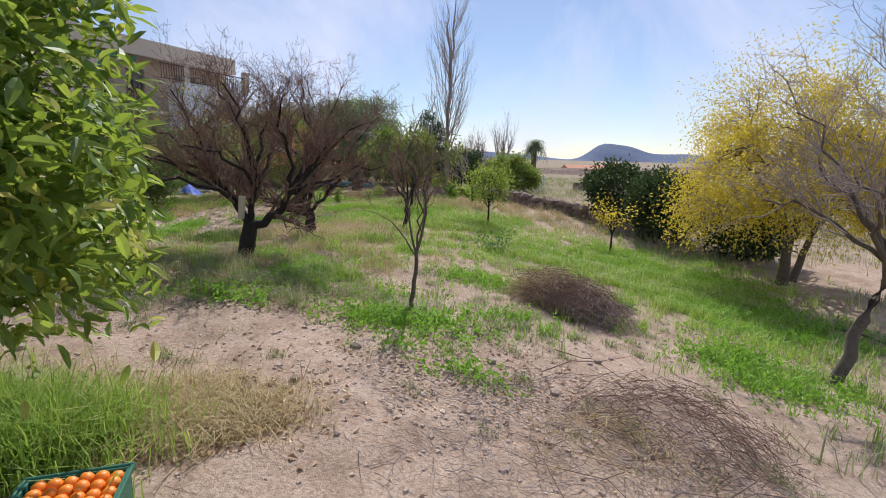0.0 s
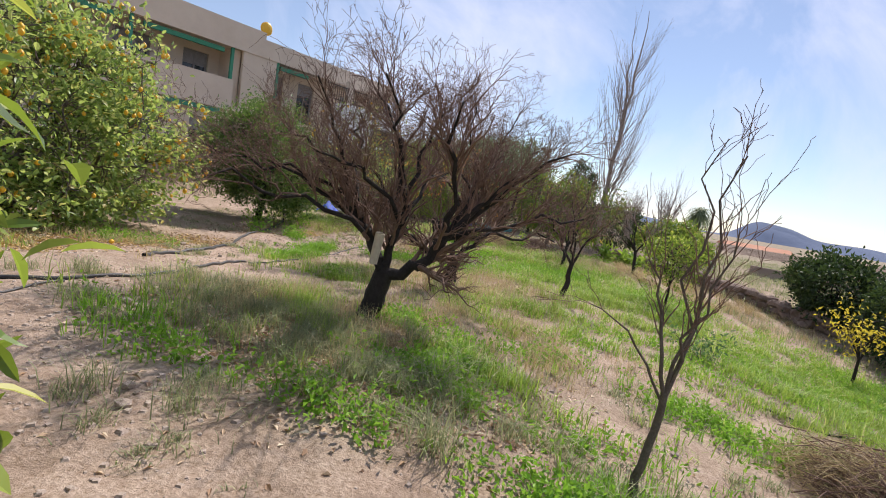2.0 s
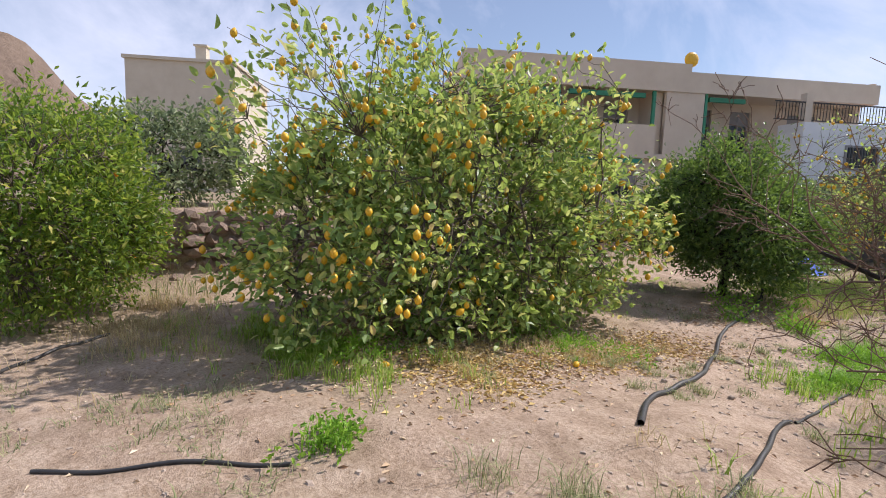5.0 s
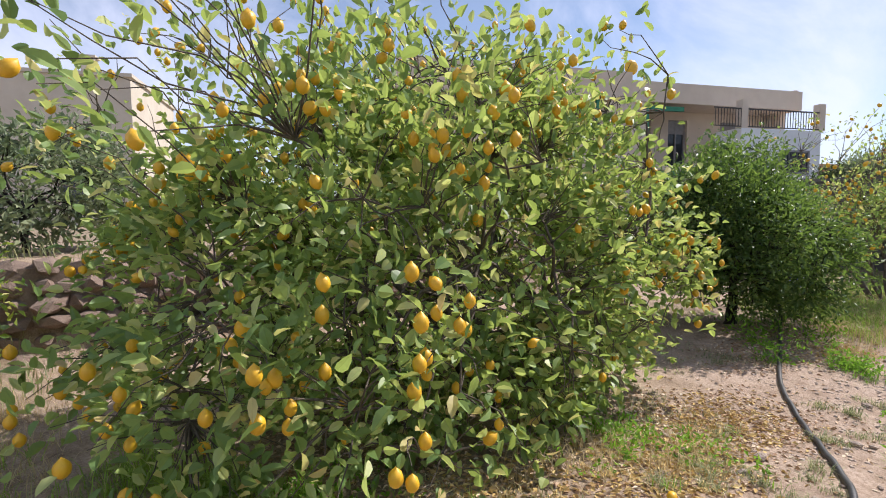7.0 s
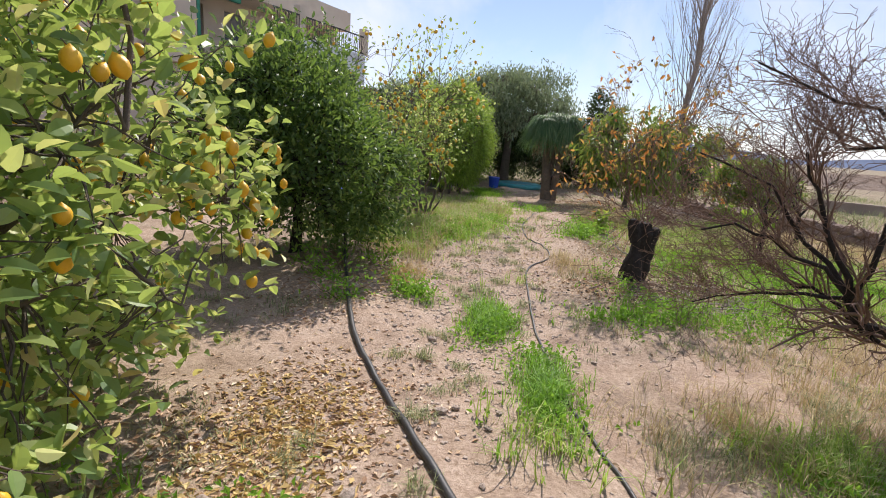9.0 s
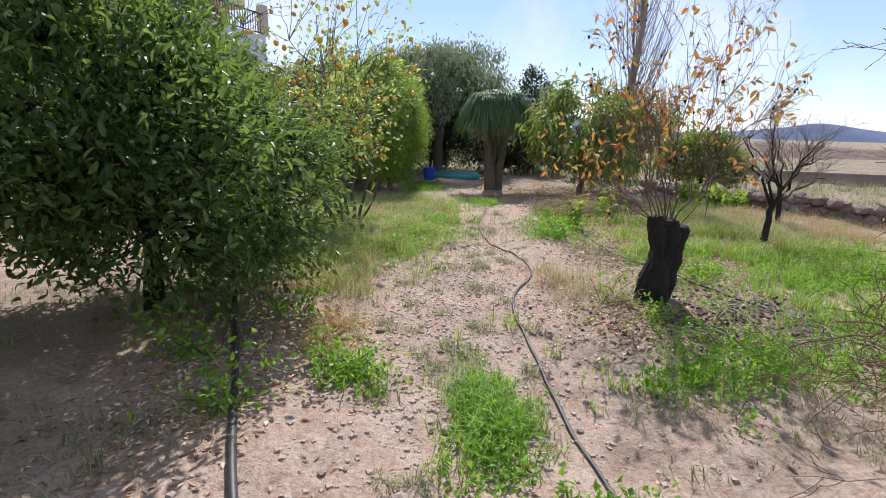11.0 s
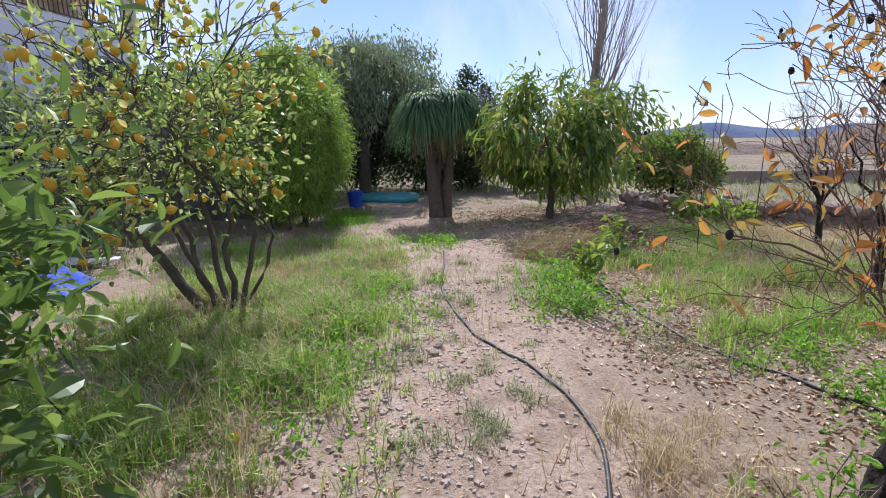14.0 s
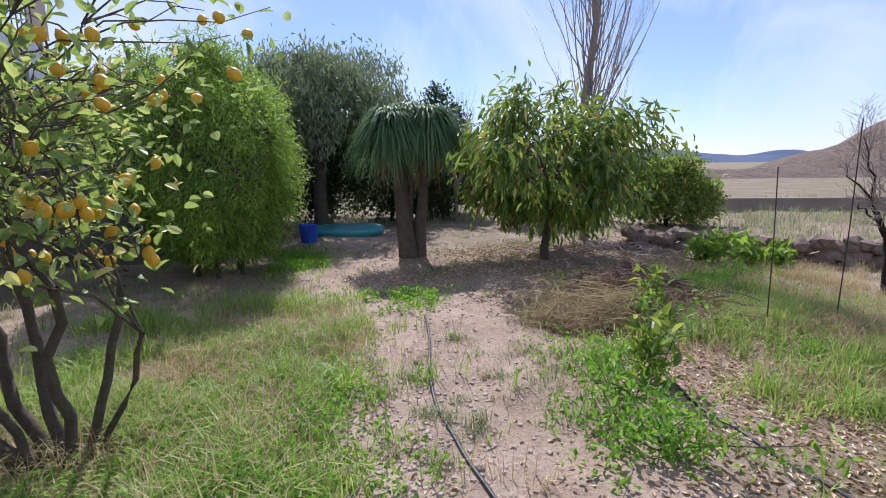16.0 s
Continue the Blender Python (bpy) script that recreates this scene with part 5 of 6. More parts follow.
pipe("hose", "short thin hose by the lemon tree", [(-6.4, 2.9), (-6.21, 3.22), (-5.97, 3.77), (-5.8, 4.1)], 0.012)
pipe("hose", "thin black drip hose on the trail", [(-5.05, 7.6, 0), (-5.2, 8.4, 0), (-5.35, 9.3, 0), (-5.45, 10.4, 0), (-5.48, 11.0, 0), (-5.48, 11.8, 0), (-5.45, 12.6, 0), (-5.1, 13.4, 0), (-5.05, 13.9, 0), (-5.12, 14.4, 0), (-5.3, 15.1, 0), (-5.35, 15.9, 0), (-5.3, 16.5, 0), (-5.1, 17.3, 0), (-4.97, 18.0, 0)], 0.012)
pipe("hose", "thin black hose among the weeds", [(-3.2, 17.0), (-3.7, 15.9), (-3.78, 15.2), (-3.76, 14.5), (-3.6, 13.9), (-3.4, 13.1), (-2.9, 12.0)], 0.011)
pipe("hose", "thin black hose on the bank", [(1.2, 8.3), (1.9, 7.95), (3.0, 8.6), (4.2, 9.0), (5.0, 8.2), (5.6, 7.2), (6.2, 6.0)], 0.013)
pipe("pipe_end", "upturned pipe end at the citrus tree", [(-7.95, 12.5, 0.0), (-7.93, 12.48, 0.12), (-7.95, 12.5, 0.26), (-7.98, 12.53, 0.34)], 0.022)

# ---- heaps ----
def brush_heap(name, label, seed, at, r, hh, n, ln, mat, rad=0.004, flat=False):
    rng = np.random.default_rng(seed)
    d = unit(rng.normal(size=(n, 3)))
    d[:, 2] = np.abs(d[:, 2])
    rr = rng.uniform(0.35, 1, n)[:, None] ** 0.6
    c = d * rr * np.array([r, r * 0.85, hh])
    a = rng.uniform(0, 6.283, n)
    ax = np.stack([np.cos(a), np.sin(a), rng.normal(size=n) * (0.08 if flat else 0.35)], -1)
    if not flat:
        ax = unit(ax - d * (ax * d).sum(1, keepdims=True) * 0.55)
    half = (ln * rng.uniform(0.4, 1.0, n) / 2)[:, None]
    p0, p1 = c - ax * half, c + ax * half
    p0[:, 2], p1[:, 2] = np.maximum(p0[:, 2], 0.0), np.maximum(p1[:, 2], 0.0)
    p = arcs(rng, p0, p1, 5, 0.06, 0.05)
    g = lift(p[..., 0] + at[0], p[..., 1] + at[1]) - float(lift(*at))
    p[..., 2] = np.maximum(p[..., 2], 0.004) + g
    v, f = tubes(p, taper(n, 5, rad * rng.uniform(0.5, 1.8, n), rad * 0.4), 4)
    ob = new(name, np_mesh(name, v, f, mat, True))
    ob.location = (*at, float(lift(*at)))
    return tagged(ob, label, "brush pile", kind="stuff")


brush_heap("brush_pile", "heap of dry grey-brown prunings", 301, (1.6, 6.1), 0.55, 0.34, 1500, 0.5, BROWN_TWIG, 0.0034)
brush_heap("brush_pile", "dry straw tangled over the prunings", 311, (1.4, 6.2), 0.62, 0.4, 800, 0.6, STRAW, 0.0024)
brush_heap("brush_pile", "tangle of thin stalks sticking out of the prunings", 315, (1.6, 6.05), 0.72, 0.48, 420, 0.85, BROWN_TWIG, 0.003)
brush_heap("brush_pile", "pale dead stalks poking out of the prunings", 317, (1.85, 5.9), 0.6, 0.3, 260, 0.6, PALE_TWIG, 0.0026)
brush_heap("brush_pile", "heap of straw-coloured dry weeds", 302, (-3.4, 17.5), 0.62, 0.26, 1300, 0.45, STRAW, 0.0028)
brush_heap("brush_pile", "loose straw stalks spilling from the heap", 318, (-3.3, 17.6), 0.95, 0.34, 420, 0.7, STRAW, 0.003)
brush_heap("brush_pile", "dark heap of cut stems behind the straw", 319, (-2.55, 18.0), 0.7, 0.32, 900, 0.6, BROWN_TWIG, 0.004)
brush_heap("brushwood", "low thicket of dry grey-brown prunings on the earth", 303, (1.75, 3.2), 0.8, 0.3, 650, 0.34, BROWN_TWIG, 0.002)
brush_heap("brushwood", "dead weed stalks beside the prunings", 320, (1.1, 2.85), 0.6, 0.2, 320, 0.25, STRAW, 0.0018)
brush_heap("brushwood", "grey-brown prunings thinning out over the earth", 316, (0.9, 2.7), 1.5, 0.1, 420, 0.3, PALE_TWIG, 0.0022, True)
brush_heap("brushwood", "long thin cut branches lying on the earth", 313, (1.5, 3.2), 1.3, 0.22, 14, 1.3, BROWN_TWIG, 0.0034, True)
brush_heap("brushwood", "fine dry twigs and stalks on the earth", 314, (1.2, 2.8), 1.5, 0.14, 900, 0.2, PALE_TWIG, 0.0015, True)
brush_heap("brushwood", "dead stems lying below the stump", 304, (-3.4, 12.0), 0.8, 0.08, 60, 0.7, PALE_TWIG, 0.006, True)
brush_heap("brushwood", "long cut branches lying in the weeds", 305, (-2.4, 17.6), 1.1, 0.2, 220, 1.0, BROWN_TWIG, 0.005, True)
brush_heap("brushwood", "grey cut branches under the loquat", 306, (-1.2, 20.3), 1.4, 0.15, 260, 0.9, PALE_TWIG, 0.005, True)

# ---- crate of oranges ----
crate_at = (-1.38, 1.7)
cz = float(lift(*crate_at))
CRATE = surface("green_plastic", [(0.3, (0.02, 0.12, 0.08)), (0.7, (0.035, 0.17, 0.11))], 6, 0.45, 0.1, 60)
crate = thing("crate", (*crate_at, cz), "green plastic crate full of mandarins", "crate")
crate.rotation_euler, crate.scale = (0, 0, 0.35), (0.74, 0.74, 0.74)
boxes("base", CRATE, crate, [((-0.25, -0.17, 0.0), (0.25, 0.17, 0.02))], bevel=0.004)
for a, b in (((-0.25, -0.17, 0.02), (0.25, -0.155, 0.27)), ((-0.25, 0.155, 0.02), (0.25, 0.17, 0.27)), ((-0.25, -0.155, 0.02), (-0.235, 0.155, 0.27)), ((0.235, -0.155, 0.02), (0.25, 0.155, 0.27))):
    boxes("side", CRATE, crate, [(a, b)], bevel=0.004)
boxes("rim", CRATE, crate, [((-0.27, -0.19, 0.25), (0.27, -0.172, 0.28)), ((-0.27, 0.172, 0.25), (0.27, 0.19, 0.28)), ((-0.27, -0.172, 0.25), (-0.252, 0.172, 0.28)), ((0.252, -0.172, 0.25), (0.27, 0.172, 0.28))], bevel=0.004)
rng = random.Random(8)
k = 0
for layer in range(2):
    for i in range(6):
        for j in range(4):
            o = new("mandarin", ORANGE_ME)
            c, s = math.cos(0.35), math.sin(0.35)
            lx, ly = -0.143 + i * 0.055 + (layer * 0.015), -0.084 + j * 0.055
            o.location = (crate_at[0] + lx * c - ly * s, crate_at[1] + lx * s + ly * c, cz + 0.135 + layer * 0.045 + rng.uniform(0, 0.015))
            o.rotation_euler = (rng.uniform(0, 3), rng.uniform(0, 3), 0)
            tagged(o, "ripe orange mandarin heaped in the crate", "mandarin", "mandarins in the crate")

# ---- poles, ash, pool ----
for x, y, hh, lean in ((-1.35, 16.5, 1.9, 0.05), (-1.95, 16.7, 1.5, -0.03)):
    z = float(lift(x, y))
    v, f = tubes(np.array([[(0, 0, -0.1), (lean * 0.5, 0, hh / 2), (lean, 0.02, hh)]]), np.array([[0.006, 0.0055, 0.005]]), 7)
    ob = new("stake", np_mesh("stake", v, f, IRON, True))
    ob.location = (x, y, z)
    tagged(ob, "thin dark stake standing in the grass", "stake", "stakes")
POOL = surface("turquoise_sheet", [(0.3, (0.03, 0.28, 0.3)), (0.7, (0.08, 0.4, 0.42))], 3, 0.35, 0.3, 20)
v, f = joined(tubes(np.array([[(0, 0, 0.0), (0, 0, 0.1), (0, 0, 0.16)]]), np.array([[0.85, 0.9, 0.8]]), 24), tubes(np.array([[(0, 0, 0.16), (0, 0, 0.13), (0, 0, 0.12)]]), np.array([[0.8, 0.5, 0.01]]), 24))
ob = new("tarpaulin", np_mesh("tarpaulin", v, f, POOL, True))
ob.location = (-5.1, 25.0, float(lift(-5.1, 25.0)) - 0.01)
tagged(ob, "turquoise plastic sheet on the ground under trees", "tarpaulin")

BLUE = surface("blue_sheet", [(0.3, (0.015, 0.06, 0.5)), (0.7, (0.03, 0.12, 0.6))], 5, 0.65, 0.4, 25)
bx, by = -9.5, 17.3
bm = bmesh.new()
bmesh.ops.create_grid(bm, x_segments=14, y_segments=14, size=0.36)
for q in bm.verts:
    d0 = max(0.0, 1 - abs(q.co.x) / 0.35) ** 0.8 * max(0.0, 1 - abs(q.co.y) / 0.38) ** 0.5
    q.co.z = 0.012 + 0.42 * d0 + 0.035 * noise.noise(Vector((q.co.x * 6, q.co.y * 6, 1.3)))
    q.co.z = max(q.co.z, 0.006)
me = bpy.data.meshes.new("tarpaulin")
bm.to_mesh(me)
bm.free()
me.materials.append(BLUE)
ob = new("tarpaulin", me)
ob.location = (bx, by, float(lift(bx, by)))
ob.modifiers.new("thickness", "SOLIDIFY").thickness = 0.006
tagged(ob, "crumpled blue plastic sheet draped over a heap", "tarpaulin")
rr3 = random.Random(33)
for k in range(7):
    x, y = -10.6 + rr3.uniform(-0.8, 0.8), 18.9 + rr3.uniform(-0.5, 0.6)
    board = new("board")
    board.location, board.rotation_euler = (x, y, float(lift(x, y)) + 0.03 * (k % 3)), (0, 0, rr3.uniform(-0.5, 0.5))
    tagged(board, "weathered pale board lying in the grass", "board", "boards by the shed")
    boxes("plank", (CUT_WOOD, BLOCK, WHITE)[k % 3], board, [((-0.6, -0.1, 0.0), (0.6, 0.1, 0.03))], bevel=0.004)
bm = bmesh.new()
bmesh.ops.create_cone(bm, cap_ends=True, segments=16, radius1=0.15, radius2=0.19, depth=0.36)
bmesh.ops.translate(bm, vec=(0, 0, 0.18), verts=bm.verts)
bucket = thing("bucket", (-6.0, 23.6, float(lift(-6.0, 23.6))), "small blue plastic bucket beside the bamboo", "bucket")
part("body", bm, BLUE, bucket)
bm = bmesh.new()
bmesh.ops.create_cone(bm, cap_ends=False, segments=16, radius1=0.2, radius2=0.2, depth=0.03)
bmesh.ops.translate(bm, vec=(0, 0, 0.36), verts=bm.verts)
part("rim", bm, BLUE, bucket)

# ---- ground cover ----
def blades(rng, xy, per, height, spread, width, lean=0.5):
    """Tufts of grass: curved, tapering blades."""
    n = len(xy) * per
    b = np.repeat(xy, per, 0) + rng.normal(size=(n, 2)) * spread
    size = np.repeat(rng.uniform(0.5, 1.25, len(xy)), per) * rng.uniform(0.6, 1.2, n) * height
    a = rng.uniform(0, 6.283, n)
    out = np.stack([np.cos(a), np.sin(a), np.zeros(n)], -1)
    side = np.stack([-np.sin(a), np.cos(a), np.zeros(n)], -1) * width * rng.uniform(0.6, 1.3, n)[:, None]
    z = lift(b[:, 0], b[:, 1]) - 0.005
    p0 = np.column_stack([b, z])
    le = rng.uniform(0.1, 1.0, n) * lean
    p1 = p0 + np.array([0, 0, 1.0]) * (size * 0.55)[:, None] + out * (size * le * 0.3)[:, None]
    p2 = p0 + np.array([0, 0, 1.0]) * (size * (1 - le * 0.25))[:, None] + out * (size * le)[:, None]
    v = np.stack([p0 - side, p0 + side, p1 + side * 0.75, p1 - side * 0.75, p2], 1).reshape(-1, 3)
    i = np.arange(n)[:, None] * 5
    return v, np.concatenate([i + np.array(c) for c in ([0, 1, 2], [0, 2, 3], [3, 2, 4])])


def scatter(rng, n, patches):
    """Places over a list of soft ellipses (x, y, rx, ry, turn, share)."""
    w = np.array([p[2] * p[3] * p[5] for p in patches])
    k = rng.choice(len(patches), n, p=w / w.sum())
    q = np.array([p[:5] for p in patches])[k]
    d = rng.normal(size=(n, 2)) * 0.55
    c, s = np.cos(q[:, 4]), np.sin(q[:, 4])
    x, y = d[:, 0] * q[:, 2], d[:, 1] * q[:, 3]
    return np.column_stack([q[:, 0] + x * c - y * s, q[:, 1] + x * s + y * c])


def field(rng, n, x0, x1, y0, y1):
    return np.column_stack([rng.uniform(x0, x1, n), rng.uniform(y0, y1, n)])


def patchy(xy, seed):
    r = np.random.default_rng(seed)
    k = r.normal(size=(5, 2)) * 1.3
    return np.sin(xy @ k.T + r.uniform(0, 6, 5)).sum(1) / 3


def cover(name, label, v, f, mat):
    tagged(new(name, np_mesh(name, v, f, mat)), label, "grass", kind="stuff")


rng = np.random.default_rng(500)
LUSH_AT = [(-0.45, 4.75, 0.75, 0.6, 0, 1.3), (-1.2, 5.1, 0.5, 0.4, 0, 0.8), (3.3, 4.9, 0.9, 0.7, 0, 1.1), (4.6, 7.0, 1.3, 1.5, 0, 0.8), (4.5, 10.5, 1.6, 2.4, 0, 0.8), (2.4, 10, 1.2, 1.2, 0, 0.5),
           (-5.93, 10.7, 0.3, 0.6, 0, 1.3), (-5.55, 9.0, 0.28, 0.45, 0, 1.2), (-3.6, 11.4, 1.0, 0.6, 0, 0.6), (-2.4, 12.3, 1.2, 1.0, 0, 0.45), (-4.6, 11.0, 0.6, 0.3, 0, 0.6), (-4.3, 15.4, 0.4, 0.6, 0, 0.55), (-5.0, 18.7, 0.6, 0.5, 0, 1.0), (-4.0, 16.4, 0.4, 0.5, 0, 0.8),
           (-7.6, 7.4, 1.0, 0.5, 0, 0.5), (-8.0, 5.0, 0.7, 0.5, 0.4, 0.4), (-0.3, 8.5, 1.5, 1.0, 0, 0.35), (0.9, 5.0, 0.5, 0.3, 0, 0.6), (-1.7, 5.5, 0.4, 0.3, 0, 0.35), (-0.6, 3.9, 0.6, 0.25, 0, 0.6), (1.9, 7.0, 0.8, 0.4, 0, 0.6), (-1.0, 7.0, 0.8, 0.5, 0, 0.4), (-3.7, 4.6, 0.45, 0.35, 0, 0.9), (-3.1, 4.5, 0.4, 0.3, 0, 0.6), (-2.0, 4.55, 0.5, 0.3, 0, 0.6), (-5.9, 4.3, 0.2, 0.2, 0, 1.2), (-6.8, 15.6, 0.9, 1.4, 0, 0.6), (-6.2, 17.0, 0.6, 1.0, 0, 0.6), (-1.7, 6.3, 0.5, 0.4, 0, 0.5), (0.4, 6.6, 0.7, 0.5, 0, 0.5), (0.3, 3.6, 0.35, 0.2, 0, 0.8), (-6.3, 21.6, 0.6, 1.2, 0, 0.7), (-3.0, 13.6, 0.8, 0.8, 0, 0.6), (-6.72, 11.2, 0.25, 0.2, 0, 0.9), (0.5, 14, 2.5, 2, 0, 0.3), (-1.6, 5.6, 0.7, 0.4, 0.3, 0.8), (-2.3, 6.6, 0.5, 0.4, 0, 0.6), (-0.9, 13.5, 1.2, 1.0, 0, 0.7), (-2.2, 16.0, 0.6, 0.5, 0, 0.8), (-1.2, 17.2, 0.8, 0.5, 0, 0.7), (-1.0, 18.4, 1.0, 0.4, 0, 0.7), (-7.0, 15.4, 1.0, 1.3, 0, 0.7), (-3.9, 8.2, 0.5, 0.4, 0, 0.9), (-5.5, 9.8, 0.22, 0.4, 0, 1.3)]
xy = scatter(rng, 21000, LUSH_AT)
xy = xy[patchy(xy * 3.2, 11) > rng.uniform(-0.5, 0.6, len(xy))]
xy = xy[(trodden(xy[:, 0], xy[:, 1]) < rng.uniform(0.5, 2.4, len(xy)))]
n = len(xy) * 7
pos = np.column_stack([np.repeat(xy, 7, 0) + rng.normal(size=(n, 2)) * 0.035, np.zeros(n)])
pos[:, 2] = lift(pos[:, 0], pos[:, 1]) + rng.uniform(0, 1, n) ** 1.5 * 0.13
v, f = leaves(rng, pos, rng.normal(size=(n, 3)) * 0.7 + np.array([0, 0, 0.35]), 0.045, 0.026, simple=True)
cover("clover", "low bright-green clover and weeds", v, f, LUSH)
xy = scatter(rng, 7000, LUSH_AT)
xy = xy[patchy(xy * 2.2, 11) > rng.uniform(-0.7, 0.9, len(xy))]
xy = xy[trodden(xy[:, 0], xy[:, 1]) < rng.uniform(0.5, 2.0, len(xy))]
cover("fresh_grass", "fresh bright-green grass", *blades(rng, xy, 9, 0.15, 0.04, 0.0045, 1.1), LUSH)
xy = scatter(rng, 420, [(-5.92, 10.85, 0.2, 0.42, 0, 1), (-5.5, 9.4, 0.16, 0.4, 0, 0.7)])
cover("fresh_grass", "clump of bright young grass on the trail", *blades(rng, xy, 10, 0.13, 0.035, 0.004, 1.2), LUSH)
GRASS_AT = [(-2.6, 14.9, 0.9, 0.9, 0, 0.6), (-2.0, 17.2, 1.2, 0.8, 0, 0.6), (-7.2, 15.3, 1.2, 2.0, 0, 1.2), (-6.3, 17.5, 0.8, 1.4, 0, 1.0), (-1.2, 15.8, 1.2, 1.6, 0, 0.9), (-0.2, 12, 2.2, 2.5, 0, 0.6), (3.5, 9, 2.5, 3.5, 0, 0.7), (-4.0, 8.7, 0.5, 0.5, 0, 1.0), (-3.3, 5.7, 1.0, 0.8, 0, 0.35), (-5.55, 8.8, 0.3, 0.5, 0, 1.0),
            (-8.0, 14.2, 1.0, 0.8, 0, 0.9), (-2.0, 2.3, 0.5, 0.4, 0, 2.2), (-7.3, 16.8, 1.0, 1.3, 0, 1.0), (-3.8, 6.2, 0.8, 0.6, 0, 0.45), (-4.4, 7.8, 0.5, 0.5, 0, 0.8), (-3.9, 4.9, 0.5, 0.4, 0, 0.7), (-7.3, 18.7, 1.3, 1.0, 0, 0.6), (-2.2, 17.5, 1.4, 1.2, 0, 0.5), (-8.2, 4.6, 1.5, 0.6, 0.3, 0.7), (-1.6, 8.6, 1.4, 1.0, 0, 0.5), (-5.63, 12.02, 0.12, 0.12, 0, 2.5), (-6.4, 13.0, 0.2, 0.2, 0, 0.6), (-6.0, 14.1, 0.2, 0.2, 0, 0.6), (-1.4, 5.9, 0.9, 0.5, 0, 0.5), (1.6, 5.2, 0.4, 0.3, 0, 0.8)]
xy = scatter(rng, 27000, GRASS_AT)
xy = xy[patchy(xy * 4.2, 12) > rng.uniform(-0.25, 0.6, len(xy))]
xy = xy[trodden(xy[:, 0], xy[:, 1]) < rng.uniform(0.2, 1.2, len(xy))]
cover("grass", "green tufted grass", *blades(rng, xy, 9, 0.2, 0.05, 0.0042, 1.3), GRASS)
xy = scatter(rng, 700, [(-2.15, 2.2, 0.55, 0.35, 0.2, 1)])
cover("tall_grass", "tall fresh grass below the mandarin tree", *blades(rng, xy, 9, 0.34, 0.05, 0.0035, 1.2), GRASS)
xy = scatter(rng, 900, [(-1.55, 2.55, 0.6, 0.32, 0.15, 1)])
cover("dry_grass", "trampled dry brown grass", *blades(rng, xy, 9, 0.14, 0.05, 0.003, 2.2), STRAW)
xy = scatter(rng, 2600, [(-7.0, 15.5, 1.2, 2.0, 0, 1), (-6.4, 17.6, 0.9, 1.3, 0, 1), (-1.2, 16.2, 1.4, 1.6, 0, 0.7), (-2.4, 9.8, 1.4, 1.6, 0, 0.6)])
xy = xy[trodden(xy[:, 0], xy[:, 1]) < rng.uniform(0.2, 1.0, len(xy))]
cover("dry_grass", "dead straw among the green grass", *blades(rng, xy, 8, 0.24, 0.06, 0.0028, 1.6), STRAW)
DRY_AT = [(-3.4, 6.0, 1.3, 0.9, 0, 1.0), (-2.0, 2.75, 0.7, 0.4, 0.2, 1.3), (-4.0, 8.9, 0.8, 0.6, 0, 1.3), (-6.3, 17.0, 1.0, 1.6, 0, 0.6), (-7.0, 6.9, 0.4, 0.9, 0, 0.8), (-7.2, 13.1, 0.4, 0.8, 0, 0.9), (-7.05, 11.9, 0.3, 0.5, 0, 2.2), (-4.75, 12.7, 0.3, 0.3, 0, 2.0), (-1.2, 16.5, 1.6, 1.5, 0, 0.6), (0.5, 18, 2.5, 1.8, 0, 0.5), (2.5, 16.5, 2.5, 2.5, 0, 0.4), (-4.9, 13.2, 0.5, 0.5, 0, 0.9), (-1.4, 7.2, 1.4, 0.9, 0, 0.5), (-9.8, 3.4, 1.5, 0.7, 0, 0.6)]
xy = scatter(rng, 13000, DRY_AT)
xy = xy[patchy(xy * 4.0, 13) > rng.uniform(-0.3, 0.6, len(xy))]
xy = xy[trodden(xy[:, 0], xy[:, 1]) < rng.uniform(0.3, 1.1, len(xy))]
cover("dry_grass", "straw-coloured dry grass", *blades(rng, xy, 9, 0.2, 0.06, 0.0026, 1.5), STRAW)
xy = field(rng, 24000, -10, 6, 0.5, 24)
xy = xy[(patchy(xy * 3.0, 1) > rng.uniform(0.05, 0.6, len(xy))) & (trodden(xy[:, 0], xy[:, 1]) < rng.uniform(0.0, 0.9, len(xy)))]
cover("grass", "thin greyish grass among the stones", *blades(rng, xy, 10, 0.075, 0.045, 0.0034, 2.0), GREYGRASS)
xy = np.concatenate([scatter(rng, 110, [(-6.1, 11, 1.0, 3.2, 0, 1), (-5.5, 15.5, 0.9, 2.2, 0, 1), (-6.4, 7.5, 0.8, 1.2, 0, 0.8)]), field(rng, 120, -5, 3, 2.6, 9)])
cover("tuft", "small round tufts of grass dotted over the bare earth", *blades(rng, xy, 60, 0.085, 0.045, 0.003, 1.9), GREYGRASS)
xy = scatter(rng, 110, [(-3.4, 5.6, 1.4, 0.9, 0, 1), (-3.9, 8.7, 0.9, 0.7, 0, 1), (-1.6, 5.0, 1.4, 0.7, 0, 0.8)])
cover("tuft", "wiry grey-green tussocks under the almond", *blades(rng, xy, 90, 0.2, 0.075, 0.0026, 1.7), GREYGRASS)
xy = field(rng, 16000, -14, 14, -3, 40)
xy = xy[(np.hypot(xy[:, 0] + 4, xy[:, 1] - 9) > 9) & ~((np.abs(xy[:, 0] + 3) < 6) & (np.abs(xy[:, 1] - 21) < 4.5)) & (patchy(xy, 2) > -0.4)]
cover("rough_grass", "rough grass of the surrounding plots", *blades(rng, xy, 6, 0.28, 0.08, 0.006, 0.9), GREYGRASS)

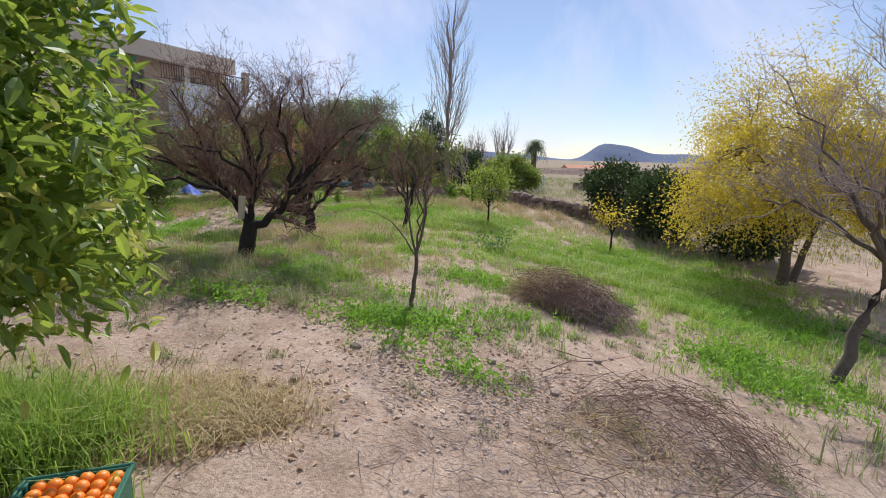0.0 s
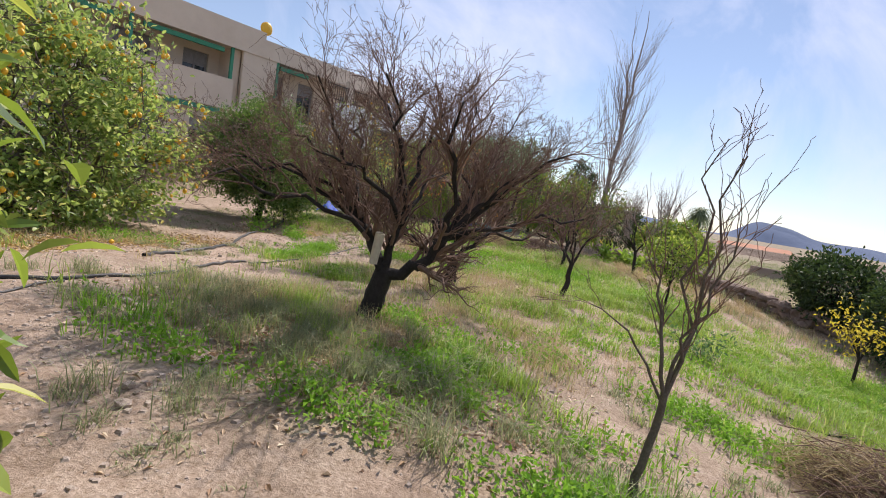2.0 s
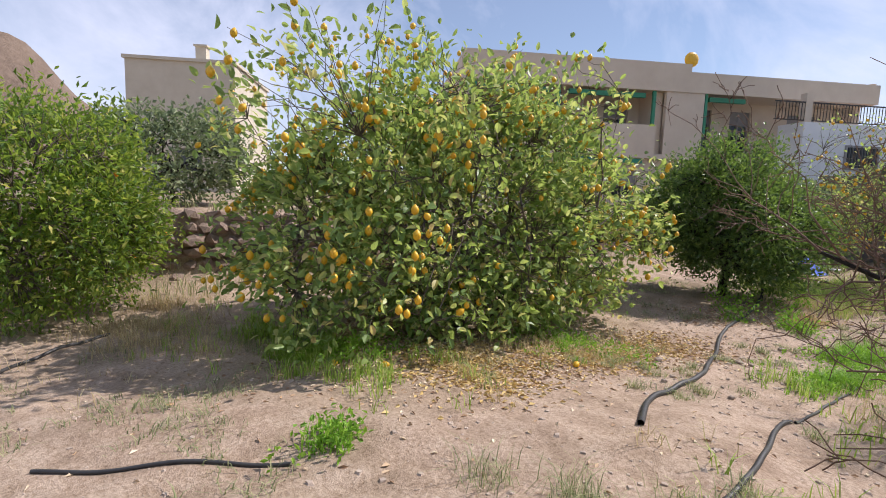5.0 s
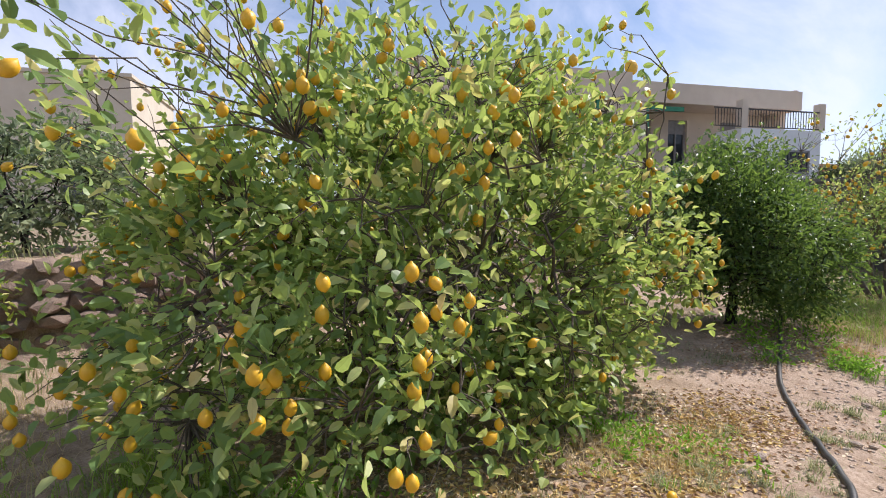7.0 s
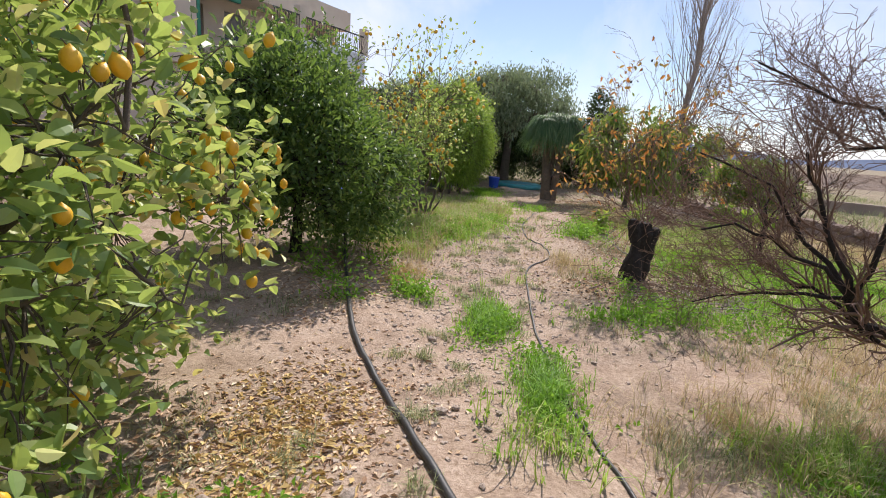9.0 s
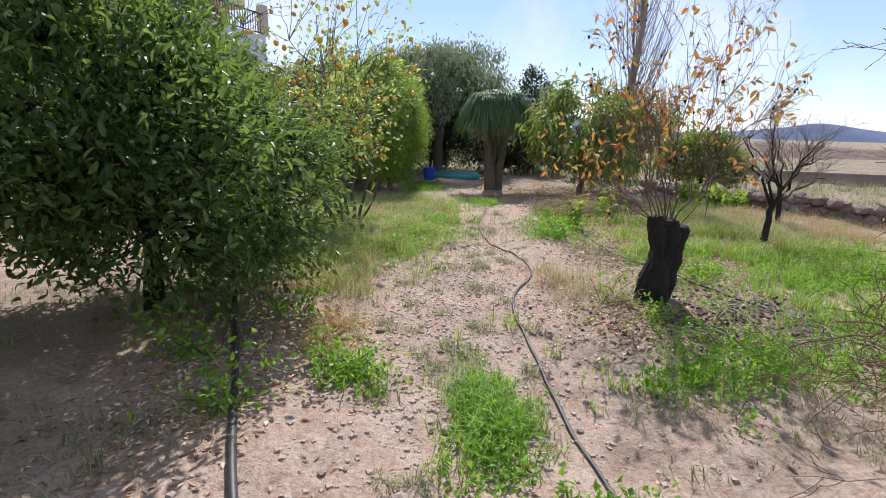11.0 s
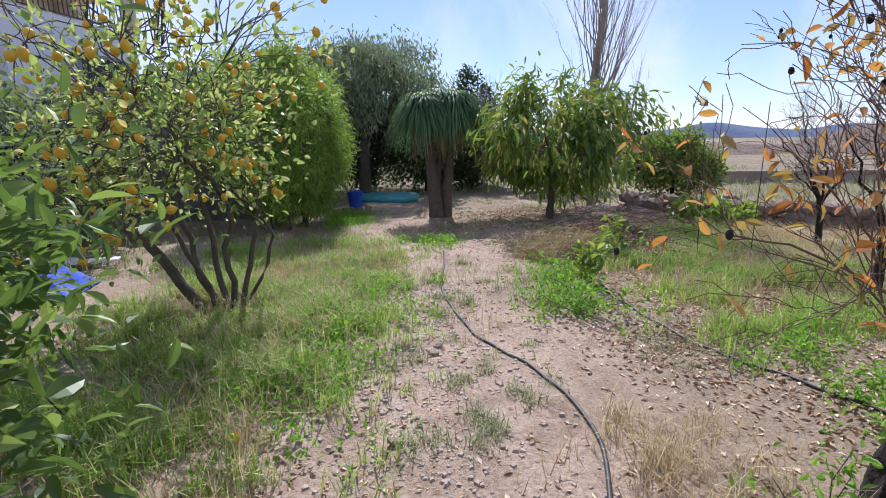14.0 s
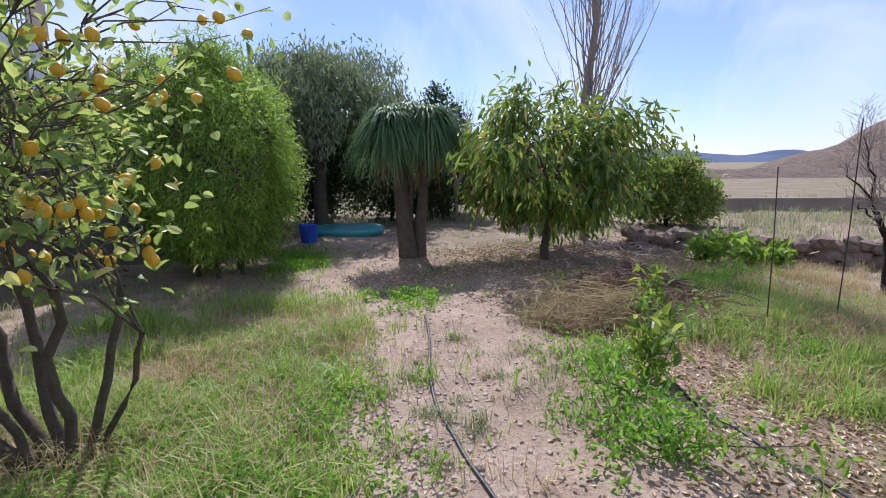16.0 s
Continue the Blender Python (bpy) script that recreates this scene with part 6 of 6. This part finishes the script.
# leaf litter
LITTER_AT = [(-2.9, 15.6, 1.3, 1.4, 0, 0.8), (-3.0, 18.6, 1.4, 0.8, 0, 0.8), (-7.9, 5.6, 1.4, 1.2, 0, 1.0), (-7.3, 8.2, 0.8, 0.7, 0, 1.3), (-7.7, 11.2, 0.6, 1.0, 0, 1.2), (-4.4, 12.2, 0.8, 0.7, 0, 1.5), (-3.9, 14.3, 0.6, 0.8, 0, 1.0), (-2.2, 20, 1.8, 0.9, 0, 0.8), (-6.3, 13.3, 1.2, 1.8, 0, 0.12), (-2.5, 5.4, 1.5, 0.9, 0, 1.2), (-6.7, 6.8, 0.5, 1.2, 0, 1.0), (0.5, 3.6, 1.5, 0.7, 0, 0.4), (-3.2, 13.3, 0.9, 0.6, 0, 0.9), (-1.6, 16.8, 1.8, 1.6, 0, 1.2), (-2.2, 14.8, 1.5, 1.3, 0, 1.4), (-6.9, 8.9, 0.6, 0.8, 0, 1.2)]
xy = np.concatenate([scatter(rng, 30000, LITTER_AT), field(rng, 2500, -9, 3, 2, 19), scatter(rng, 5000, [(-2.2, 21.3, 2.4, 1.0, 0, 1), (-4.6, 19.9, 1.2, 0.5, 0, 1)])])
pos = np.column_stack([xy, lift(xy[:, 0], xy[:, 1]) + 0.006])
v, f = leaves(rng, pos, rng.normal(size=(len(xy), 3)) * np.array([1, 1, 0.06]), 0.05, 0.024, fold=0.22, droop=0.12, simple=True, tilt=0.6)
tagged(new("leaf_litter", np_mesh("leaf_litter", v, f, LITTER)), "curled brown fallen leaves", "leaves", kind="stuff")

OCHRE = leafy("ochre_litter", [(0, (0.3, 0.19, 0.07)), (0.5, (0.5, 0.35, 0.13)), (1, (0.6, 0.47, 0.22))], 0.8, 0.15, (0.5, 0.35, 0.1), 1.2)
xy = scatter(rng, 3600, [(-6.9, 5.9, 0.7, 0.6, 0, 1), (-6.9, 7.4, 0.5, 0.8, 0, 1), (-7.1, 8.6, 0.5, 0.6, 0, 0.8), (-7.05, 12.0, 0.3, 0.5, 0, 1.2)])
v, f = leaves(rng, np.column_stack([xy, lift(xy[:, 0], xy[:, 1]) + 0.008]), rng.normal(size=(len(xy), 3)) * np.array([1, 1, 0.08]), 0.06, 0.03, fold=0.2, droop=0.12, simple=True, tilt=0.6)
tagged(new("leaf_litter", np_mesh("leaf_litter", v, f, OCHRE)), "yellowed lemon leaves fallen on the earth", "leaves", kind="stuff")
xy = scatter(rng, 2600, [(-1.5, 2.6, 0.65, 0.38, 0.15, 1), (-2.3, 5.3, 1.2, 0.7, 0, 0.6)])
v, f = leaves(rng, np.column_stack([xy, lift(xy[:, 0], xy[:, 1]) + 0.008]), rng.normal(size=(len(xy), 3)) * np.array([1, 1, 0.1]), 0.055, 0.026, fold=0.25, droop=0.2, simple=True, tilt=0.7)
tagged(new("leaf_litter", np_mesh("leaf_litter", v, f, LITTER)), "curled brown leaves trampled by the trail", "leaves", kind="stuff")

# fallen dark pods round the stump
xy = scatter(rng, 420, [(-4.1, 12.0, 0.8, 0.5, 0, 1), (-3.3, 12.4, 0.7, 0.6, 0, 1)])
n = len(xy)
one, quads = np.array([q.co for q in ORANGE_ME.vertices]) * np.array([0.5, 0.4, 0.35]), np.array([tuple(p.vertices) for p in ORANGE_ME.polygons])
ctr = np.column_stack([xy, lift(xy[:, 0], xy[:, 1]) + 0.008])
v = (one[None] * rng.uniform(0.5, 1.5, (n, 1, 1)) + ctr[:, None]).reshape(-1, 3)
tagged(new("fallen_pod", np_mesh("fallen_pod", v, (np.arange(n)[:, None, None] * len(one) + quads[None]).reshape(-1, 4), GREY_BARK, True)), "dark dried pods fallen round the stump", "pods", kind="stuff")

# broad-leaved weeds and ferny plants
def weed(seed, x, y, hh, r, n, leaf, mat, label, name="weed"):
    rng = np.random.default_rng(seed)
    z = float(lift(x, y))
    ob = thing(name, (x, y, z), label, "plant", "weeds")
    st = np.zeros((6, 3))
    en = np.column_stack([rng.normal(size=(6, 2)) * r * 0.6, rng.uniform(0.6, 1, 6) * hh])
    st[:, 2] = -0.02
    p = arcs(rng, st, en, 4, 0, 0.05)
    v, f = tubes(p, taper(6, 4, 0.005, 0.002), 4)
    under("stem", np_mesh("stem", v, f, GREY_BARK, True), ob, kind="stuff")
    q = p[rng.integers(0, 6, n), rng.integers(1, 4, n)] + rng.normal(size=(n, 3)) * r * 0.22
    q[:, 2] = np.maximum(q[:, 2], 0.02)
    under("foliage", leaf_mesh("foliage", mat, rng, q, rng.normal(size=(n, 3)) + np.array([0, 0, 0.3]), leaf, leaf * 0.45), ob)


weed(1, -3.85, 16.0, 0.5, 0.25, 130, 0.11, ORANGE_LEAF, "young bright-green citrus shoot", "citrus_shoot")
weed(2, -2.75, 17.4, 0.45, 0.2, 90, 0.11, ORANGE_LEAF, "small yellow-green citrus shoot", "citrus_shoot")
weed(3, -4.3, 15.3, 0.28, 0.35, 260, 0.06, LUSH, "low leafy green weed growing beside the trail")
weed(4, -4.1, 15.8, 0.25, 0.3, 200, 0.06, LUSH, "low leafy green weed growing beside the trail")
weed(5, -0.2, 19.3, 0.4, 0.35, 120, 0.2, BAMBOO_LEAF, "broad-leaved green artichoke plant by the ledge")
weed(6, 0.35, 19.0, 0.4, 0.4, 140, 0.2, BAMBOO_LEAF, "broad-leaved green artichoke plant by the ledge")
weed(7, 0.8, 18.9, 0.35, 0.3, 100, 0.18, BAMBOO_LEAF, "broad-leaved green artichoke plant by the ledge")
weed(8, -6.75, 11.25, 0.16, 0.22, 170, 0.05, LUSH, "low leafy weed on the trail")
weed(9, 0.9, 9.3, 0.3, 0.4, 260, 0.07, STRAP_LEAF, "blue-green leafy weed on the bank")
weed(10, -3.6, 2.15, 0.3, 0.1, 40, 0.08, ORANGE_LEAF, "citrus sucker by the tree", "citrus_shoot")
weed(13, -4.55, 12.75, 0.3, 0.3, 120, 0.05, LUSH, "leafy weed tangled in dry stalks beside the stump")
weed(14, -7.0, 11.4, 0.22, 0.25, 150, 0.05, LUSH, "low weed in the shade of the citrus tree")
weed(15, -7.35, 12.3, 0.26, 0.3, 170, 0.06, LUSH, "low weed in the shade of the citrus tree")
weed(16, -7.5, 10.9, 0.25, 0.3, 170, 0.06, LUSH, "low weed in the shade of the citrus tree")
weed(17, -7.8, 11.5, 0.3, 0.35, 200, 0.06, LUSH, "low weed in the shade of the citrus tree")
weed(11, -4.3, 12.2, 0.14, 0.2, 90, 0.05, LUSH, "low leafy weed below the stump")
weed(12, -3.0, 17.0, 0.3, 0.3, 160, 0.07, LUSH, "leafy green weed beside the heap")

# ---- stones ----
rng = np.random.default_rng(700)
xy = np.concatenate([field(rng, 34000, -9, 4, 1, 19), scatter(rng, 15000, [(-6.1, 12, 1.0, 3.0, 0, 1.0), (0.6, 3.3, 1.6, 0.8, 0, 0.8), (-3.6, 4.3, 1.3, 0.9, 0, 0.6), (-5.6, 15.5, 0.7, 1.5, 0, 0.9)])])
xy = xy[(trodden(xy[:, 0], xy[:, 1]) > rng.uniform(-0.3, 0.9, len(xy)))]
n = len(xy)
chip = np.array([(1, 0, -0.3), (0.1, 0.9, -0.3), (-1, 0.1, -0.3), (0, -0.9, -0.3), (0.62, 0.1, 0.2), (0, 0.6, 0.16), (-0.66, 0, 0.22), (0.05, -0.55, 0.15)])
size = 0.003 + 0.027 * rng.uniform(0, 1, n) ** 5
a = rng.uniform(0, 6.283, n)
t = chip[None] * rng.uniform(0.65, 1.3, (n, 8, 1)) * size[:, None, None]
v = np.stack([t[..., 0] * np.cos(a)[:, None] - t[..., 1] * np.sin(a)[:, None] + xy[:, :1], t[..., 0] * np.sin(a)[:, None] + t[..., 1] * np.cos(a)[:, None] + xy[:, 1:], t[..., 2] + (lift(xy[:, 0], xy[:, 1]) + size * 0.2)[:, None]], -1)
i = np.arange(n)[:, None] * 8
f = np.concatenate([i + np.array(c) for c in ([4, 5, 6, 7], [0, 1, 5, 4], [1, 2, 6, 5], [2, 3, 7, 6], [3, 0, 4, 7])])
tagged(new("gravel", np_mesh("gravel", v, f, STONE)), "small pale stones strewn over the earth", "gravel", kind="stuff")
cobbles = [stone_data(900 + k, STONE, 0.62, 0.2) for k in range(6)]
rr = random.Random(9)
for k in range(190):
    s = rr.uniform(0, 1)
    if k < 120:
        x, y = -6.1 + rr.gauss(0, 0.75), rr.uniform(7, 18)
    elif k < 165:
        x, y = rr.uniform(-4.5, 2.5), rr.uniform(2.4, 5)
    else:
        x, y = rr.uniform(-3, 2), rr.uniform(3, 9)
    d = 0.035 + 0.07 * s ** 3
    o = new("stone", rr.choice(cobbles))
    o.matrix_basis = Matrix.Translation((x, y, float(lift(x, y)) + d * 0.17)) @ Euler((rr.uniform(-0.2, 0.2), rr.uniform(-0.2, 0.2), rr.uniform(0, 6))).to_matrix().to_4x4() @ Matrix.Diagonal((d, d * rr.uniform(0.6, 1), d * rr.uniform(0.7, 1), 1))
    tagged(o, "pale angular stone half sunk in the earth", "stone", "stones on the trail")
rr2 = random.Random(10)
for k, (x, y) in enumerate([(-6.95, 13.9), (-7.2, 5.2), (-6.6, 6.9), (-7.4, 4.8), (-6.9, 15.0)]):
    o = new("lemon", LEMON_ME)
    o.location, o.rotation_euler = (x, y, float(lift(x, y)) + 0.028), (1.5, 0, rr2.uniform(0, 6))
    tagged(o, "fallen yellow lemon lying on the ground", "lemon", "fallen lemons")
